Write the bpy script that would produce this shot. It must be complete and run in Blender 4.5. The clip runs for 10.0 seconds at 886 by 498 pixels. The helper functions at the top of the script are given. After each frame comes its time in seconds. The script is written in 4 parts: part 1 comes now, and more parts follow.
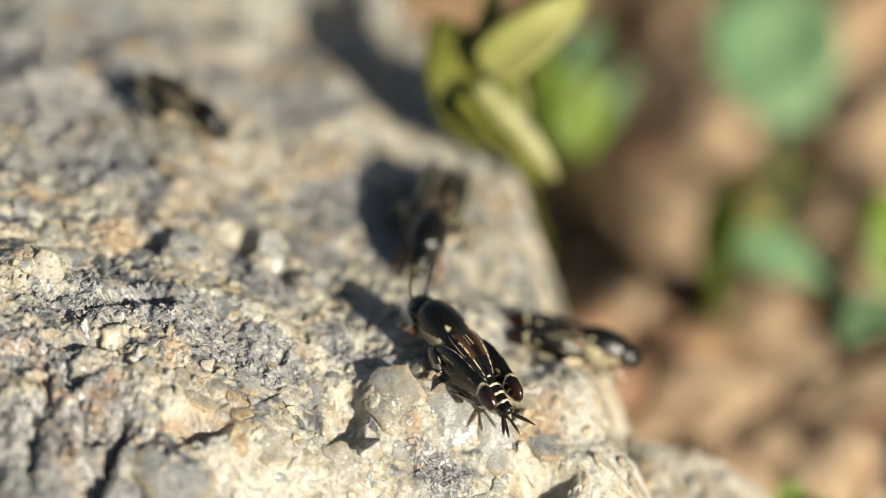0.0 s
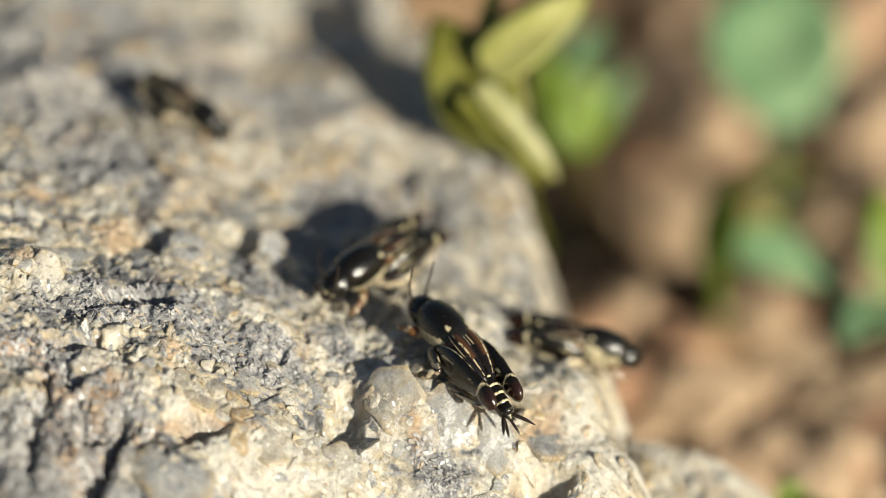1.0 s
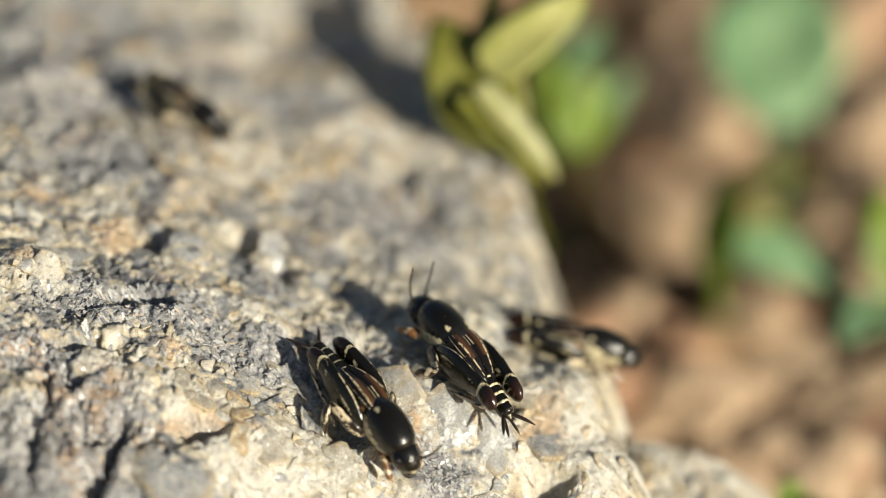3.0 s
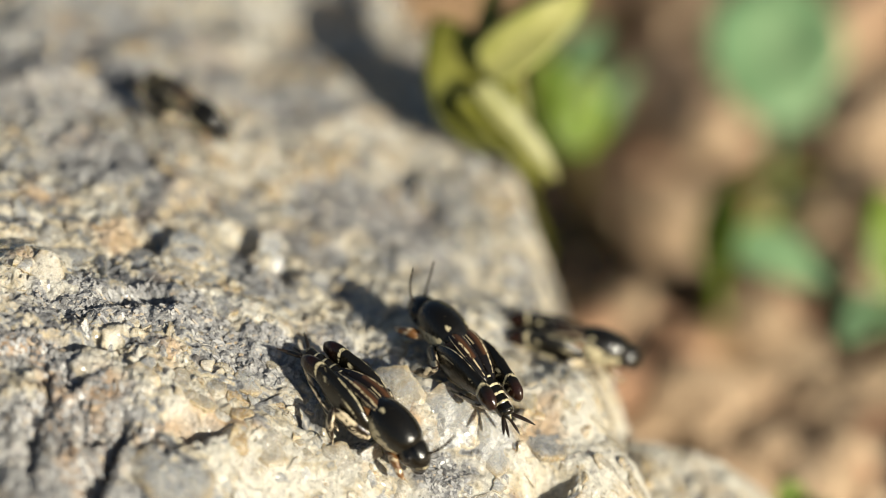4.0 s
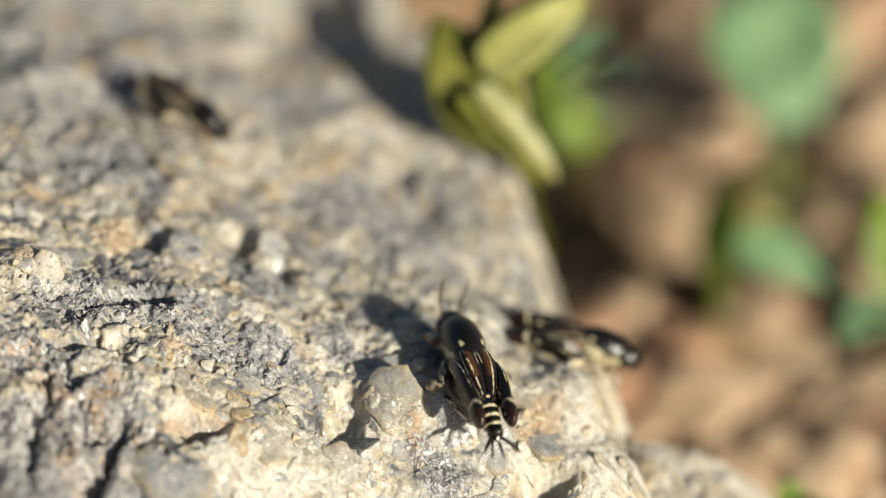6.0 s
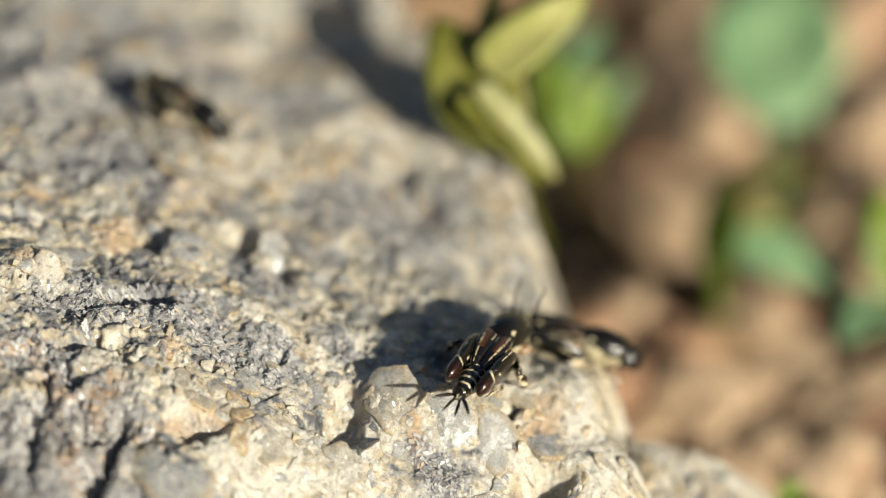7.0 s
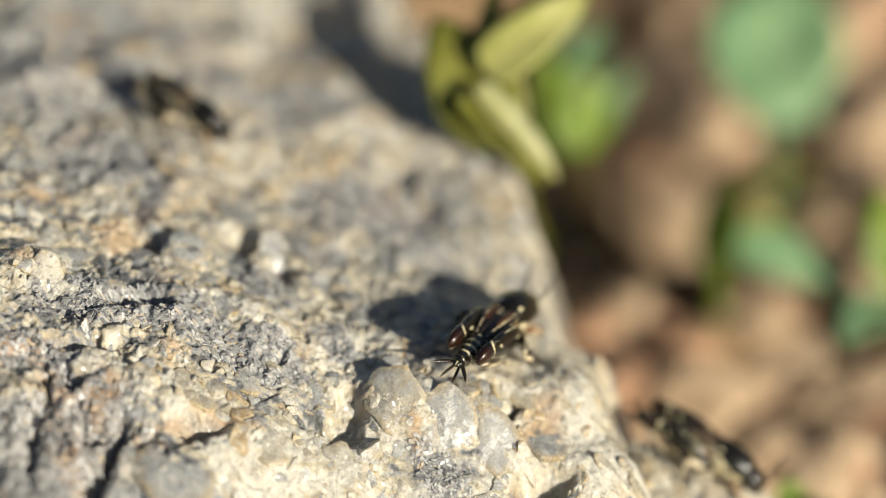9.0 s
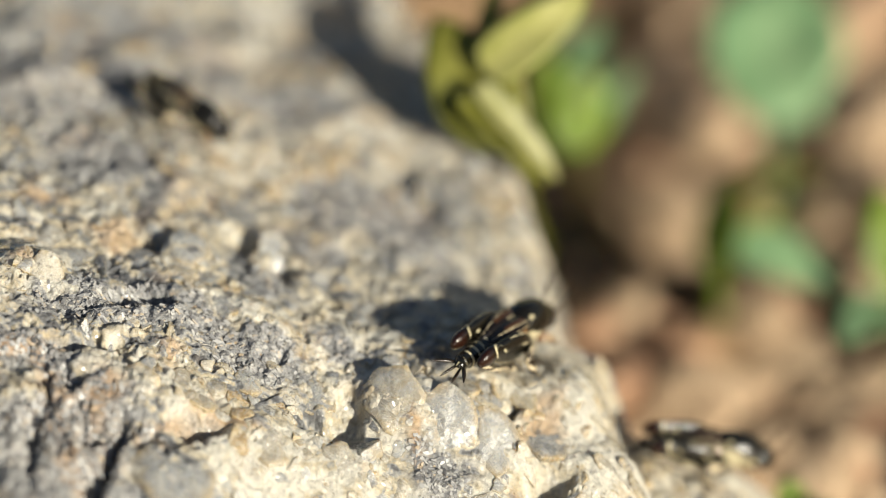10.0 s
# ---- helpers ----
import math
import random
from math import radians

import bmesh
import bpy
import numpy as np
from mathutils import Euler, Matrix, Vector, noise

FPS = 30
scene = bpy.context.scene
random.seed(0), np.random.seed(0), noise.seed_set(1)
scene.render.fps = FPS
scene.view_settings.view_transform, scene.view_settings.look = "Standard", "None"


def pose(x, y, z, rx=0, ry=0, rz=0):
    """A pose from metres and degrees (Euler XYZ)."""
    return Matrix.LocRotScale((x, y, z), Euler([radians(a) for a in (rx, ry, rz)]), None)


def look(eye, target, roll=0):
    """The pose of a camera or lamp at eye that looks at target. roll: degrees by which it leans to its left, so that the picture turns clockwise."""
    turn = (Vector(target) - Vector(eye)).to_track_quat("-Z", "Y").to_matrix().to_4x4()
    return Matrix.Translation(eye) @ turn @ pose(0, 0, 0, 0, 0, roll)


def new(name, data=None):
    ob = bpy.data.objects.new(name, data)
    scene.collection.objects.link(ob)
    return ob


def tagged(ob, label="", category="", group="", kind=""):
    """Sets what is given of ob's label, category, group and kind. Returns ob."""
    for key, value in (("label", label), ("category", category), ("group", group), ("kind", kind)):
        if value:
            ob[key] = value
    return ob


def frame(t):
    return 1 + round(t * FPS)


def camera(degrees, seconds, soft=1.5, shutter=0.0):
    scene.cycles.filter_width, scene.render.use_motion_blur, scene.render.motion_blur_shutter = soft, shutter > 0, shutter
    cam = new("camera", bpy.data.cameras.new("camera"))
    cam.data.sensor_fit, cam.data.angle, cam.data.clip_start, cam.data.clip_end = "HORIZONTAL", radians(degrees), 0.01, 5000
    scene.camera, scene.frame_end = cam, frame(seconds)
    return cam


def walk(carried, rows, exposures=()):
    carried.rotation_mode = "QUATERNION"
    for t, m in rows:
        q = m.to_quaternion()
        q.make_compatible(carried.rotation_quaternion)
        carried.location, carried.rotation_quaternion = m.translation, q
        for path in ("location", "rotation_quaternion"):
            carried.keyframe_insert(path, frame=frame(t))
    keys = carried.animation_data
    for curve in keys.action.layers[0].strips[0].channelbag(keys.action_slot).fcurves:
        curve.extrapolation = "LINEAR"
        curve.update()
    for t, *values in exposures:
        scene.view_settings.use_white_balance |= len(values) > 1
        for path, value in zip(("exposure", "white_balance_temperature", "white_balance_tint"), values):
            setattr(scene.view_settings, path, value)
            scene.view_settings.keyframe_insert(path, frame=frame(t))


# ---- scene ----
# All lengths below are in millimetres; MM turns them into metres.
MM = 0.001

# ---- camera: a macro lens that stands still, focused on the crickets ----
cam = camera(12.0, 10.0, 1.0, 0.5)
cam.data.dof.use_dof = True
cam.data.dof.focus_distance = 0.1274
cam.data.dof.aperture_fstop = 18.5
EYE = look((0.0, -0.1056, 0.0825), (0.0, 0.0, 0.0))
walk(cam, [(0.0, EYE), (10.0, EYE)])

# ---- daylight: a low sun from behind the camera's right shoulder, clear sky ----
SUN_ELEVATION, SUN_AZIMUTH = 18.5, -43.0
to_sun = Vector((math.cos(radians(SUN_ELEVATION)) * math.cos(radians(SUN_AZIMUTH)),
                 math.cos(radians(SUN_ELEVATION)) * math.sin(radians(SUN_AZIMUTH)),
                 math.sin(radians(SUN_ELEVATION))))
world = bpy.data.worlds.new("sky")
scene.world = world
world.use_nodes = True
sky = world.node_tree.nodes.new("ShaderNodeTexSky")
sky.sky_type = "NISHITA"
sky.sun_disc = False
sky.sun_elevation = radians(SUN_ELEVATION)
sky.sun_rotation = radians(90.0 - SUN_AZIMUTH)
world.node_tree.nodes["Background"].inputs["Strength"].default_value = 0.050
world.node_tree.links.new(sky.outputs[0], world.node_tree.nodes["Background"].inputs["Color"])
sun_data = bpy.data.lights.new("sun", "SUN")
sun_data.energy, sun_data.angle, sun_data.color = 5.0, radians(0.53), (1.0, 0.94, 0.78)
sun = new("sun", sun_data)
sun.matrix_world = look(to_sun * 3.0, (0, 0, 0))
scene.view_settings.exposure = 0.46


# ---- noise in the plane ----
def hash2(ix, iy, seed):
    h = np.sin(ix * 127.1 + iy * 311.7 + seed * 74.7) * 43758.5453
    return h - np.floor(h)


def vnoise(x, y, seed=0):
    ix, iy = np.floor(x), np.floor(y)
    fx, fy = x - ix, y - iy
    fx, fy = fx * fx * fx * (fx * (fx * 6 - 15) + 10), fy * fy * fy * (fy * (fy * 6 - 15) + 10)
    a, b = hash2(ix, iy, seed), hash2(ix + 1, iy, seed)
    c, d = hash2(ix, iy + 1, seed), hash2(ix + 1, iy + 1, seed)
    return (a + (b - a) * fx) * (1 - fy) + (c + (d - c) * fx) * fy - 0.5


def fbm(x, y, seed=0, octaves=5, gain=0.5):
    total, amp = 0.0, 1.0
    for k in range(octaves):
        total = total + amp * vnoise(x, y, seed + k)
        x, y, amp = x * 1.93 + y * 0.42 + 3.1, y * 1.93 - x * 0.42 + 7.7, amp * gain
    return total


def cells(x, y, seed=0):
    """Nearest and second nearest distance, and of the nearest cell: offsets to its centre, two random numbers."""
    ix, iy = np.floor(x), np.floor(y)
    f1 = np.full(x.shape, 9.0)
    f2 = np.full(x.shape, 9.0)
    ox, oy, r1, r2 = (np.zeros(x.shape) for _ in range(4))
    for i in (-1, 0, 1):
        for j in (-1, 0, 1):
            cx, cy = ix + i, iy + j
            px = x - (cx + 0.15 + 0.7 * hash2(cx, cy, seed))
            py = y - (cy + 0.15 + 0.7 * hash2(cx, cy, seed + 1.3))
            d = np.hypot(px, py)
            near = d < f1
            f2 = np.where(near, f1, np.minimum(f2, d))
            f1 = np.where(near, d, f1)
            ox, oy = np.where(near, px, ox), np.where(near, py, oy)
            r1 = np.where(near, hash2(cx, cy, seed + 2.6), r1)
            r2 = np.where(near, hash2(cx, cy, seed + 3.9), r2)
    return f1, f2, ox, oy, r1, r2


def soft(x, y, cx, cy, rx, ry, turn=0.0):
    """A soft-edged oval patch: 1 in the middle, 0 outside."""
    c, s = math.cos(radians(turn)), math.sin(radians(turn))
    u, v = ((x - cx) * c + (y - cy) * s) / rx, (-(x - cx) * s + (y - cy) * c) / ry
    return np.exp(-(u * u + v * v) ** 1.5)


# ---- the form of the rock ----
def base_z(x, y):
    """The broad form: it falls to +x, and rolls over towards -y under the crickets."""
    t = -7.2 - y
    roll = 0.5 * (np.sqrt(t * t + 3.0) + t)
    return -0.25 * x - 0.32 * roll / (1 + np.exp(-(x + 5.0) / 1.3)) - 0.42 * roll + 0.26


# The rim, from the near end to the far end, as (x, y).
RIM = [(6.90, -10.31), (6.32, -8.80), (5.99, -7.70), (5.24, -6.54), (5.03, -4.51), (4.03, -3.56), (2.50, -2.85), (2.95, -0.42), (3.03, 2.22), (2.44, 5.67), (1.24, 8.09), (0.11, 10.29), (-1.24, 13.82), (-2.85, 18.12), (-4.53, 22.60)]
# Patches of dark mica: x, y, half length, half width, turn.
MICA = [
    (-10.34, -5.88, 2.6, 0.9, 8), (-6.24, -6.62, 1.7, 0.9, -18), (-0.45, -9.45, 1.35, 0.95, 0), (-10.12, -10.39, 1.5, 1.8, 30),
    (-12.19, -8.67, 1.2, 0.7, 0), (-3.36, -5.55, 0.9, 0.4, -8), (-10.75, 0.65, 2.0, 1.3, 20), (-12.30, 5.28, 3.0, 2.2, 0),
    (-2.78, 1.53, 1.9, 1.5, 10), (-0.79, -0.16, 1.2, 1.9, 60), (-4.14, 5.93, 1.8, 1.0, 30), (-6.72, 6.29, 1.8, 1.2, 0),
    (-5.48, -3.61, 0.9, 0.5, 0), (-12.05, -11.48, 1.0, 1.3, 0), (-4.32, -1.30, 1.1, 0.7, 0), (-10.12, 8.28, 2.8, 2.0, 0), (-13.04, 3.18, 1.6, 1.6, 0),
    (-11.88, -11.45, 1.8, 1.5, 0), (-9.53, -10.79, 0.8, 1.5, -15), (-7.33, -9.48, 1.1, 0.35, 8), (-8.93, 6.47, 2.0, 1.6, 0), (-12.89, -8.06, 1.0, 0.7, 0), (-11.3, -12.2, 2.4, 1.5, 0), (-9.0, -12.3, 1.0, 0.8, 0)]
# Patches of pale feldspar.
FELDSPAR = [
    (-5.32, -9.50, 2.4, 1.6, 0), (-2.96, -9.65, 1.4, 1.3, 0), (-8.70, -8.64, 1.9, 0.7, -10), (-11.96, -4.54, 1.2, 0.9, 0),
    (3.76, -6.01, 1.5, 1.6, -60), (-7.97, -2.19, 1.2, 0.9, 0), (-5.72, 3.54, 1.9, 1.4, 30), (-1.74, 5.51, 1.6, 1.2, 0),
    (1.37, 0.82, 1.1, 1.2, 0), (-5.88, 8.50, 1.6, 2.6, 0), (-12.95, 1.99, 1.2, 1.0, 0), (-8.31, 1.16, 1.5, 1.0, 0),
    (-6.30, -4.94, 1.4, 0.6, -20), (4.24, -8.66, 1.6, 1.2, 0), (-12.64, -9.67, 1.0, 0.8, 0), (-1.45, -7.03, 1.2, 0.9, 0), (8.6, -5.0, 4.2, 4.2, 0), (9.0, -7.5, 3.0, 3.0, 0)]
# Masses of large glassy grains: quartz and feldspar.
GLASS = [
    (0.27, -8.41, 2.6, 2.0, 0), (-5.15, -9.61, 2.6, 1.5, 0), (-2.45, -9.83, 1.6, 1.4, 0), (-7.93, -11.61, 1.5, 1.0, 0), (3.75, -6.46, 1.7, 2.0, -50),
    (4.58, -8.75, 1.8, 1.4, 0), (-7.90, -3.57, 1.2, 1.0, 0), (-12.47, -4.43, 1.2, 0.9, 0), (-5.43, -5.19, 1.3, 0.7, -20), (-8.69, -8.82, 1.8, 0.7, -8),
    (1.37, 0.52, 1.3, 1.4, 0), (-6.23, 2.76, 2.0, 1.5, 0), (-2.29, 5.01, 1.8, 1.2, 0), (-13.60, 5.77, 1.2, 1.2, 0)]
# Single large grains: x, y, half length, half width, turn, height, tone.
QUARTZ_GRAINS = [
    (-1.44, -7.72, 0.95, 0.75, 10, 0.28, 0.30), (0.22, -8.26, 0.86, 0.95, 6, 0.42, 0.10), (1.51, -8.26, 0.56, 1.00, -4, 0.36, 0.14),
    (3.18, -7.72, 0.85, 0.62, 20, 0.26, 0.03), (-0.62, -7.15, 0.42, 0.50, 0, 0.20, 0.15), (-2.46, -8.85, 0.45, 0.60, 25, 0.22, 0.05),
    (-7.93, -11.44, 1.30, 1.00, 0, 0.30, 0.06), (-3.84, -7.58, 0.50, 0.60, 0, 0.18, 0.11), (-5.87, -7.56, 0.55, 0.45, 0, 0.18, 0.17)]
FELDSPAR_GRAINS = [
    (0.62, -6.92, 0.90, 0.60, 0, 0.30, 0.54), (-3.13, -9.83, 1.00, 0.85, 0, 0.28, 0.58), (-5.15, -9.53, 1.40, 0.90, 0, 0.24, 0.60),
    (-6.78, -8.36, 0.62, 0.50, 10, 0.24, 0.50), (-11.96, -4.41, 0.70, 0.95, 0, 0.36, 0.56), (-7.92, -4.01, 0.52, 0.50, 0, 0.26, 0.52),
    (-9.18, -9.03, 1.50, 0.65, -6, 0.24, 0.54), (5.20, -8.41, 1.00, 0.80, 0, 0.28, 0.52), (4.11, -5.93, 0.86, 0.85, 20, 0.28, 0.56), (1.25, 0.70, 1.05, 1.0, 0, 0.4, 0.60), (-10.5, -0.6, 0.5, 0.5, 0, 0.3, 0.66), (-13.5, 6.0, 0.7, 0.7, 0, 0.4, 0.66)]
# The middle of the folded stretch.
FOLDS = (-10.95, -10.39)
# Rust stains.
RUST = [
    (-10.37, -2.68, 0.7, 0.5, 0), (-8.23, -7.58, 0.5, 0.4, 0), (-12.50, -1.67, 0.8, 0.5, 0), (-11.66, -9.29, 0.5, 1.4, 10),
    (-6.34, -9.13, 1.2, 0.3, 0), (-12.93, -5.11, 0.5, 0.4, 0), (-11.34, 1.64, 0.6, 0.5, 0), (-1.52, 1.35, 1.0, 0.7, 0),
    (-1.10, -8.65, 0.3, 1.0, 20), (2.50, -9.40, 0.6, 0.4, 0), (3.05, -7.02, 0.5, 0.7, 0), (-10.33, -9.37, 0.5, 0.9, 0), (-12.72, -8.21, 0.6, 0.4, 0), (-8.16, -9.69, 0.9, 0.25, 10), (-11.05, -11.62, 0.3, 0.9, 20)]
# Pits, cracks and lumps: x, y, half length, half width, turn, height.
PITS = [
    (-9.18, -2.87, 0.42, 0.36, 30, -0.9), (-9.44, -3.91, 0.22, 0.30, 0, -0.7), (-9.18, -5.49, 1.15, 0.22, 4, -0.9), (-10.50, -7.55, 1.10, 0.20, 16, -0.7),
    (-2.94, -7.98, 0.36, 0.85, -12, -0.8), (-3.74, -8.50, 0.60, 0.30, -20, -0.9), (-7.32, -9.74, 0.75, 0.35, 12, -1.0),
    (-10.44, -12.44, 0.50, 0.60, 0, -1.0), (3.03, -8.86, 0.75, 0.40, 22, -1.2), (-5.07, -2.80, 0.45, 0.45, 0, -0.9),
    (-6.07, -1.58, 0.55, 0.45, 0, -1.0), (2.09, -7.13, 0.16, 0.75, -6, -0.8), (-6.02, -7.30, 0.40, 0.14, 20, -0.5),
    (-2.26, -3.68, 1.70, 1.00, -20, -0.35), (2.04, -4.01, 1.10, 0.80, 0, -0.30), (-11.86, -9.33, 0.15, 0.60, 0, -0.7), (-11.03, -9.08, 0.13, 0.36, -15, -0.6), (-9.50, -10.17, 0.14, 0.50, -10, -0.7),
    (-10.07, -11.51, 1.15, 0.22, 58, -1.0), (-12.28, -11.01, 0.22, 0.80, 0, -0.6), (-10.45, -10.54, 0.40, 0.45, 0, -0.5), (-1.45, -6.83, 0.50, 0.12, -20, -0.4)]
LUMPS = [
    (-5.49, -9.72, 1.70, 1.20, 0, 0.45), (-2.96, -9.79, 1.20, 1.00, 0, 0.30), (-1.44, -7.92, 0.95, 0.80, 0, 0.12),
    (-0.07, -7.65, 2.40, 1.00, -6, 0.35), (3.94, -5.74, 1.20, 1.10, -30, 0.55), (4.41, -8.78, 1.20, 1.00, 0, 0.50),
    (-7.60, -11.52, 1.20, 0.90, 0, 0.45), (-9.02, -8.90, 1.70, 0.60, -8, 0.35), (-7.93, -3.02, 0.90, 0.60, 0, 0.45),
    (-12.43, -4.95, 0.90, 0.80, 0, 0.50), (-5.77, -5.29, 1.20, 0.70, -25, 0.40), (1.73, 0.64, 1.10, 1.20, 0, 0.50),
    (-11.97, -9.71, 1.00, 0.80, 0, 0.40), (-8.44, 0.24, 1.30, 0.90, 0, 0.35)]


def patch_sum(x, y, rows):
    total = 0.0
    for row in rows:
        total = total + soft(x, y, *row)
    return np.clip(total, 0, 1)


def surface_warp(x, y):
    """Ragged copies of the plan place, and the way along the surface, which lengthens where the rock rolls over."""
    t = -7.2 - y
    v = y - 0.45 * (0.5 * (np.sqrt(t * t + 3.0) + t))
    wx = x + 0.75 * fbm(x * 0.8, v * 0.8, 11, 6, 0.6)
    wv = v + 0.75 * fbm(x * 0.8, v * 0.8, 17, 6, 0.6)
    return v, wx, wv, y + wv - v


def mica_share(x, y):
    v, wx, wv, wy = surface_warp(x, y)
    mica, feld = patch_sum(wx, wy, MICA), patch_sum(wx, wy, FELDSPAR)
    glass = np.clip(1.25 * patch_sum(x + 0.5 * (wx - x), y + 0.5 * (wy - y), GLASS), 0, 1)
    mica = np.clip(mica * 1.25 + 0.45 * fbm(x * 0.7, v * 0.7, 5, 4) - 0.5 * feld, 0, 1)
    vein = np.exp(-(fbm(wx * 0.9 + 0.3 * wv, wv * 0.6, 83, 4) / 0.04) ** 2)
    return mica * (1 - 0.8 * vein) * (1 - 0.35 * glass), feld, glass


def rock_form(x, y):
    """The rock without its grain: broad form, pits, lumps, the rim with its flank, and the low shoulder."""
    v, wx, wv, wy = surface_warp(x, y)
    z = base_z(x, y) + 0.55 * fbm(x * 0.22, y * 0.22, 3, 2)
    z = z + 0.24 * fbm(x * 0.75, v * 0.75, 8, 3) + 0.45 * fbm(x * 0.55, y * 0.48, 201, 2) * np.clip((y - 0.5) / 4.0, 0, 1)
    for row in PITS:
        z = z + 1.0 * row[5] * soft(x + 0.55 * (wx - x), y + 0.55 * (wy - y), *row[:5])
    for row in LUMPS:
        z = z + row[5] * soft(x, y, *row[:5])
    rim_y, rim_x = [p[1] for p in RIM], [p[0] for p in RIM]
    order = np.argsort(rim_y)
    d = x - np.interp(y, np.array(rim_y)[order], np.array(rim_x)[order]) + 0.5 * fbm(x * 0.5, y * 0.5, 41, 3) + 0.22 * fbm(x * 1.8, y * 1.8, 43, 4, 0.6)
    z = z - 4.2 * 0.5 * (np.sqrt(d * d + 0.12) + d)
    shoulder = -5.1 - 0.30 * (x - 8.5) + 0.7 * fbm(x * 0.4, y * 0.4, 61, 3) - 0.05 * (y + 5.5) ** 2 - 0.9 * np.maximum(y + 4.3, 0) ** 2 - 0.35 * np.maximum(x - 8.8, 0) ** 2 - 3.0 * np.maximum(6.0 - x, 0)
    # a narrow ledge behind the rim
    ledge = -2.0 - 0.30 * (x - 4.2) - 5.0 * np.maximum(np.hypot((x - 4.1) / 1.5, (y + 3.1) / 0.8) - 0.75, 0)
    z = np.maximum(np.maximum(z, shoulder), ledge)
    # the boulder's other flanks, outside the view
    out = np.maximum(np.maximum(-x - 24, -y - 22), np.maximum(y - 30, 0))
    return np.maximum(z - 1.6 * np.maximum(out, 0), -24.0)


def rock_parts(x, y):
    """Height of the rock's matrix, and its mica, tone and rust, at plan points x, y. The grains sit in it."""
    v, wx, wv, wy = surface_warp(x, y)
    mica, feld, glass = mica_share(x, y)
    rust = np.clip(patch_sum(wx, wy, RUST) + 0.9 * np.maximum(fbm(x * 0.5, v * 0.5, 51, 3) - 0.20, 0), 0, 1)
    z = rock_form(x, y) - 0.05 + 0.06 * glass
    # crumbled stuff between the grains
    g1, g2, px, py, q1, q2 = cells(wx * 1.35 + 5, wv * 2.5, 6)
    z = z + 0.5 * ((1 - np.exp(-(g2 - g1) / 0.14)) * (0.03 + 0.09 * q1 + (q2 - 0.5) * px * 0.22) - 0.06) * (1 - 0.7 * glass)
    h1, h2, sx, sy, s1, s2 = cells(wx * 3.2, wv * 7.0 + 3, 9)
    z = z + 0.6 * (1 - np.exp(-(h2 - h1) / 0.2)) * (0.022 * s1 + (s2 - 0.5) * sx * 0.07) * (0.5 + 0.6 * mica)
    streak = fbm(x * 1.6 + 0.8 * v, v * 2.6 - 0.3 * x, 37, 6, 0.62)
    patchy = fbm(wx * 0.75, wv * 0.75, 47, 3)
    tone = np.clip(0.15 + 0.16 * np.clip((y - 1.0) / 3.0, 0, 1) + 0.30 * q2 + 0.70 * streak + 0.55 * patchy + 0.45 * fbm(x * 0.33, v * 0.33, 57, 3) + 0.30 * feld + 0.2 * glass + 0.25 * (s1 - 0.5), -0.1, 1)
    # upright folds of mica and feldspar at the near end
    fold = 1 - 2 * np.abs(fbm(wx * 0.95, wv * 0.42, 53, 5, 0.55))
    folded = soft(x, y, FOLDS[0], FOLDS[1], 4.2, 3.2)
    z = z + 0.5 * folded * (fold - 0.62)
    tone = tone + 0.7 * folded * (fold - 0.92)
    mica = np.clip(mica + folded * np.clip(1.5 * (0.60 - fold), -0.5, 0.9), 0, 1)
    # ragged sheets and ridges
    sheet = 1.4 * fbm(wx * 0.55 + wv * 0.35, wv * 1.5, 23, 4)
    ledge = np.floor(sheet * 6) / 6 + np.clip((sheet * 6 % 1) * 4, 0, 1) / 6
    z = z + (0.10 + 0.75 * mica) * 0.65 * (ledge - 0.6 * sheet)
    ridge = 1 - 2 * np.abs(fbm(wx * 1.3, wv * 1.7, 29, 5, 0.55))
    z = z + 0.16 * (ridge - 0.6) * (1 - 0.8 * glass)
    z = z + 0.06 * fbm(x * 4.0, v * 4.0, 31, 4)
    # thin wandering cracks
    line = fbm(wx * 0.42, wv * 0.75, 67, 4)
    crack = np.exp(-(line / 0.014) ** 2) * np.clip(4 * fbm(x * 0.5, v * 0.5, 77, 2) + 0.3, 0, 1)
    z = z - 0.42 * crack * (1 - 0.5 * glass)
    return np.maximum(z, -24.0), mica, tone, rust, glass


def rock_z(x, y):
    return float(rock_parts(np.array([float(x)]), np.array([float(y)]))[0][0])


# ---- materials ----
def material(name):
    m = bpy.data.materials.new(name)
    m.use_nodes = True
    return m, m.node_tree, m.node_tree.nodes["Principled BSDF"]


def node(tree, kind, **values):
    n = tree.nodes.new("ShaderNode" + kind)
    for key, value in values.items():
        n.inputs[key.replace("_", " ")].default_value = value
    return n


def mix(tree, factor, a, b):
    n = tree.nodes.new("ShaderNodeMix")
    n.data_type = "RGBA"
    for socket, value in ((n.inputs["Factor"], factor), (n.inputs["A"], a), (n.inputs["B"], b)):
        if hasattr(value, "is_linked"):
            tree.links.new(value, socket)
        else:
            socket.default_value = value
    return n.outputs["Result"]


def ramp(tree, source, stops):
    n = tree.nodes.new("ShaderNodeValToRGB")
    while len(n.color_ramp.elements) < len(stops):
        n.color_ramp.elements.new(0.5)
    for e, (place, colour) in zip(n.color_ramp.elements, stops):
        e.position = place
        e.color = (*colour, 1) if len(colour) == 3 else colour
    tree.links.new(source, n.inputs[0])
    return n.outputs["Color"]


def grey(v):
    return (v, v, v)


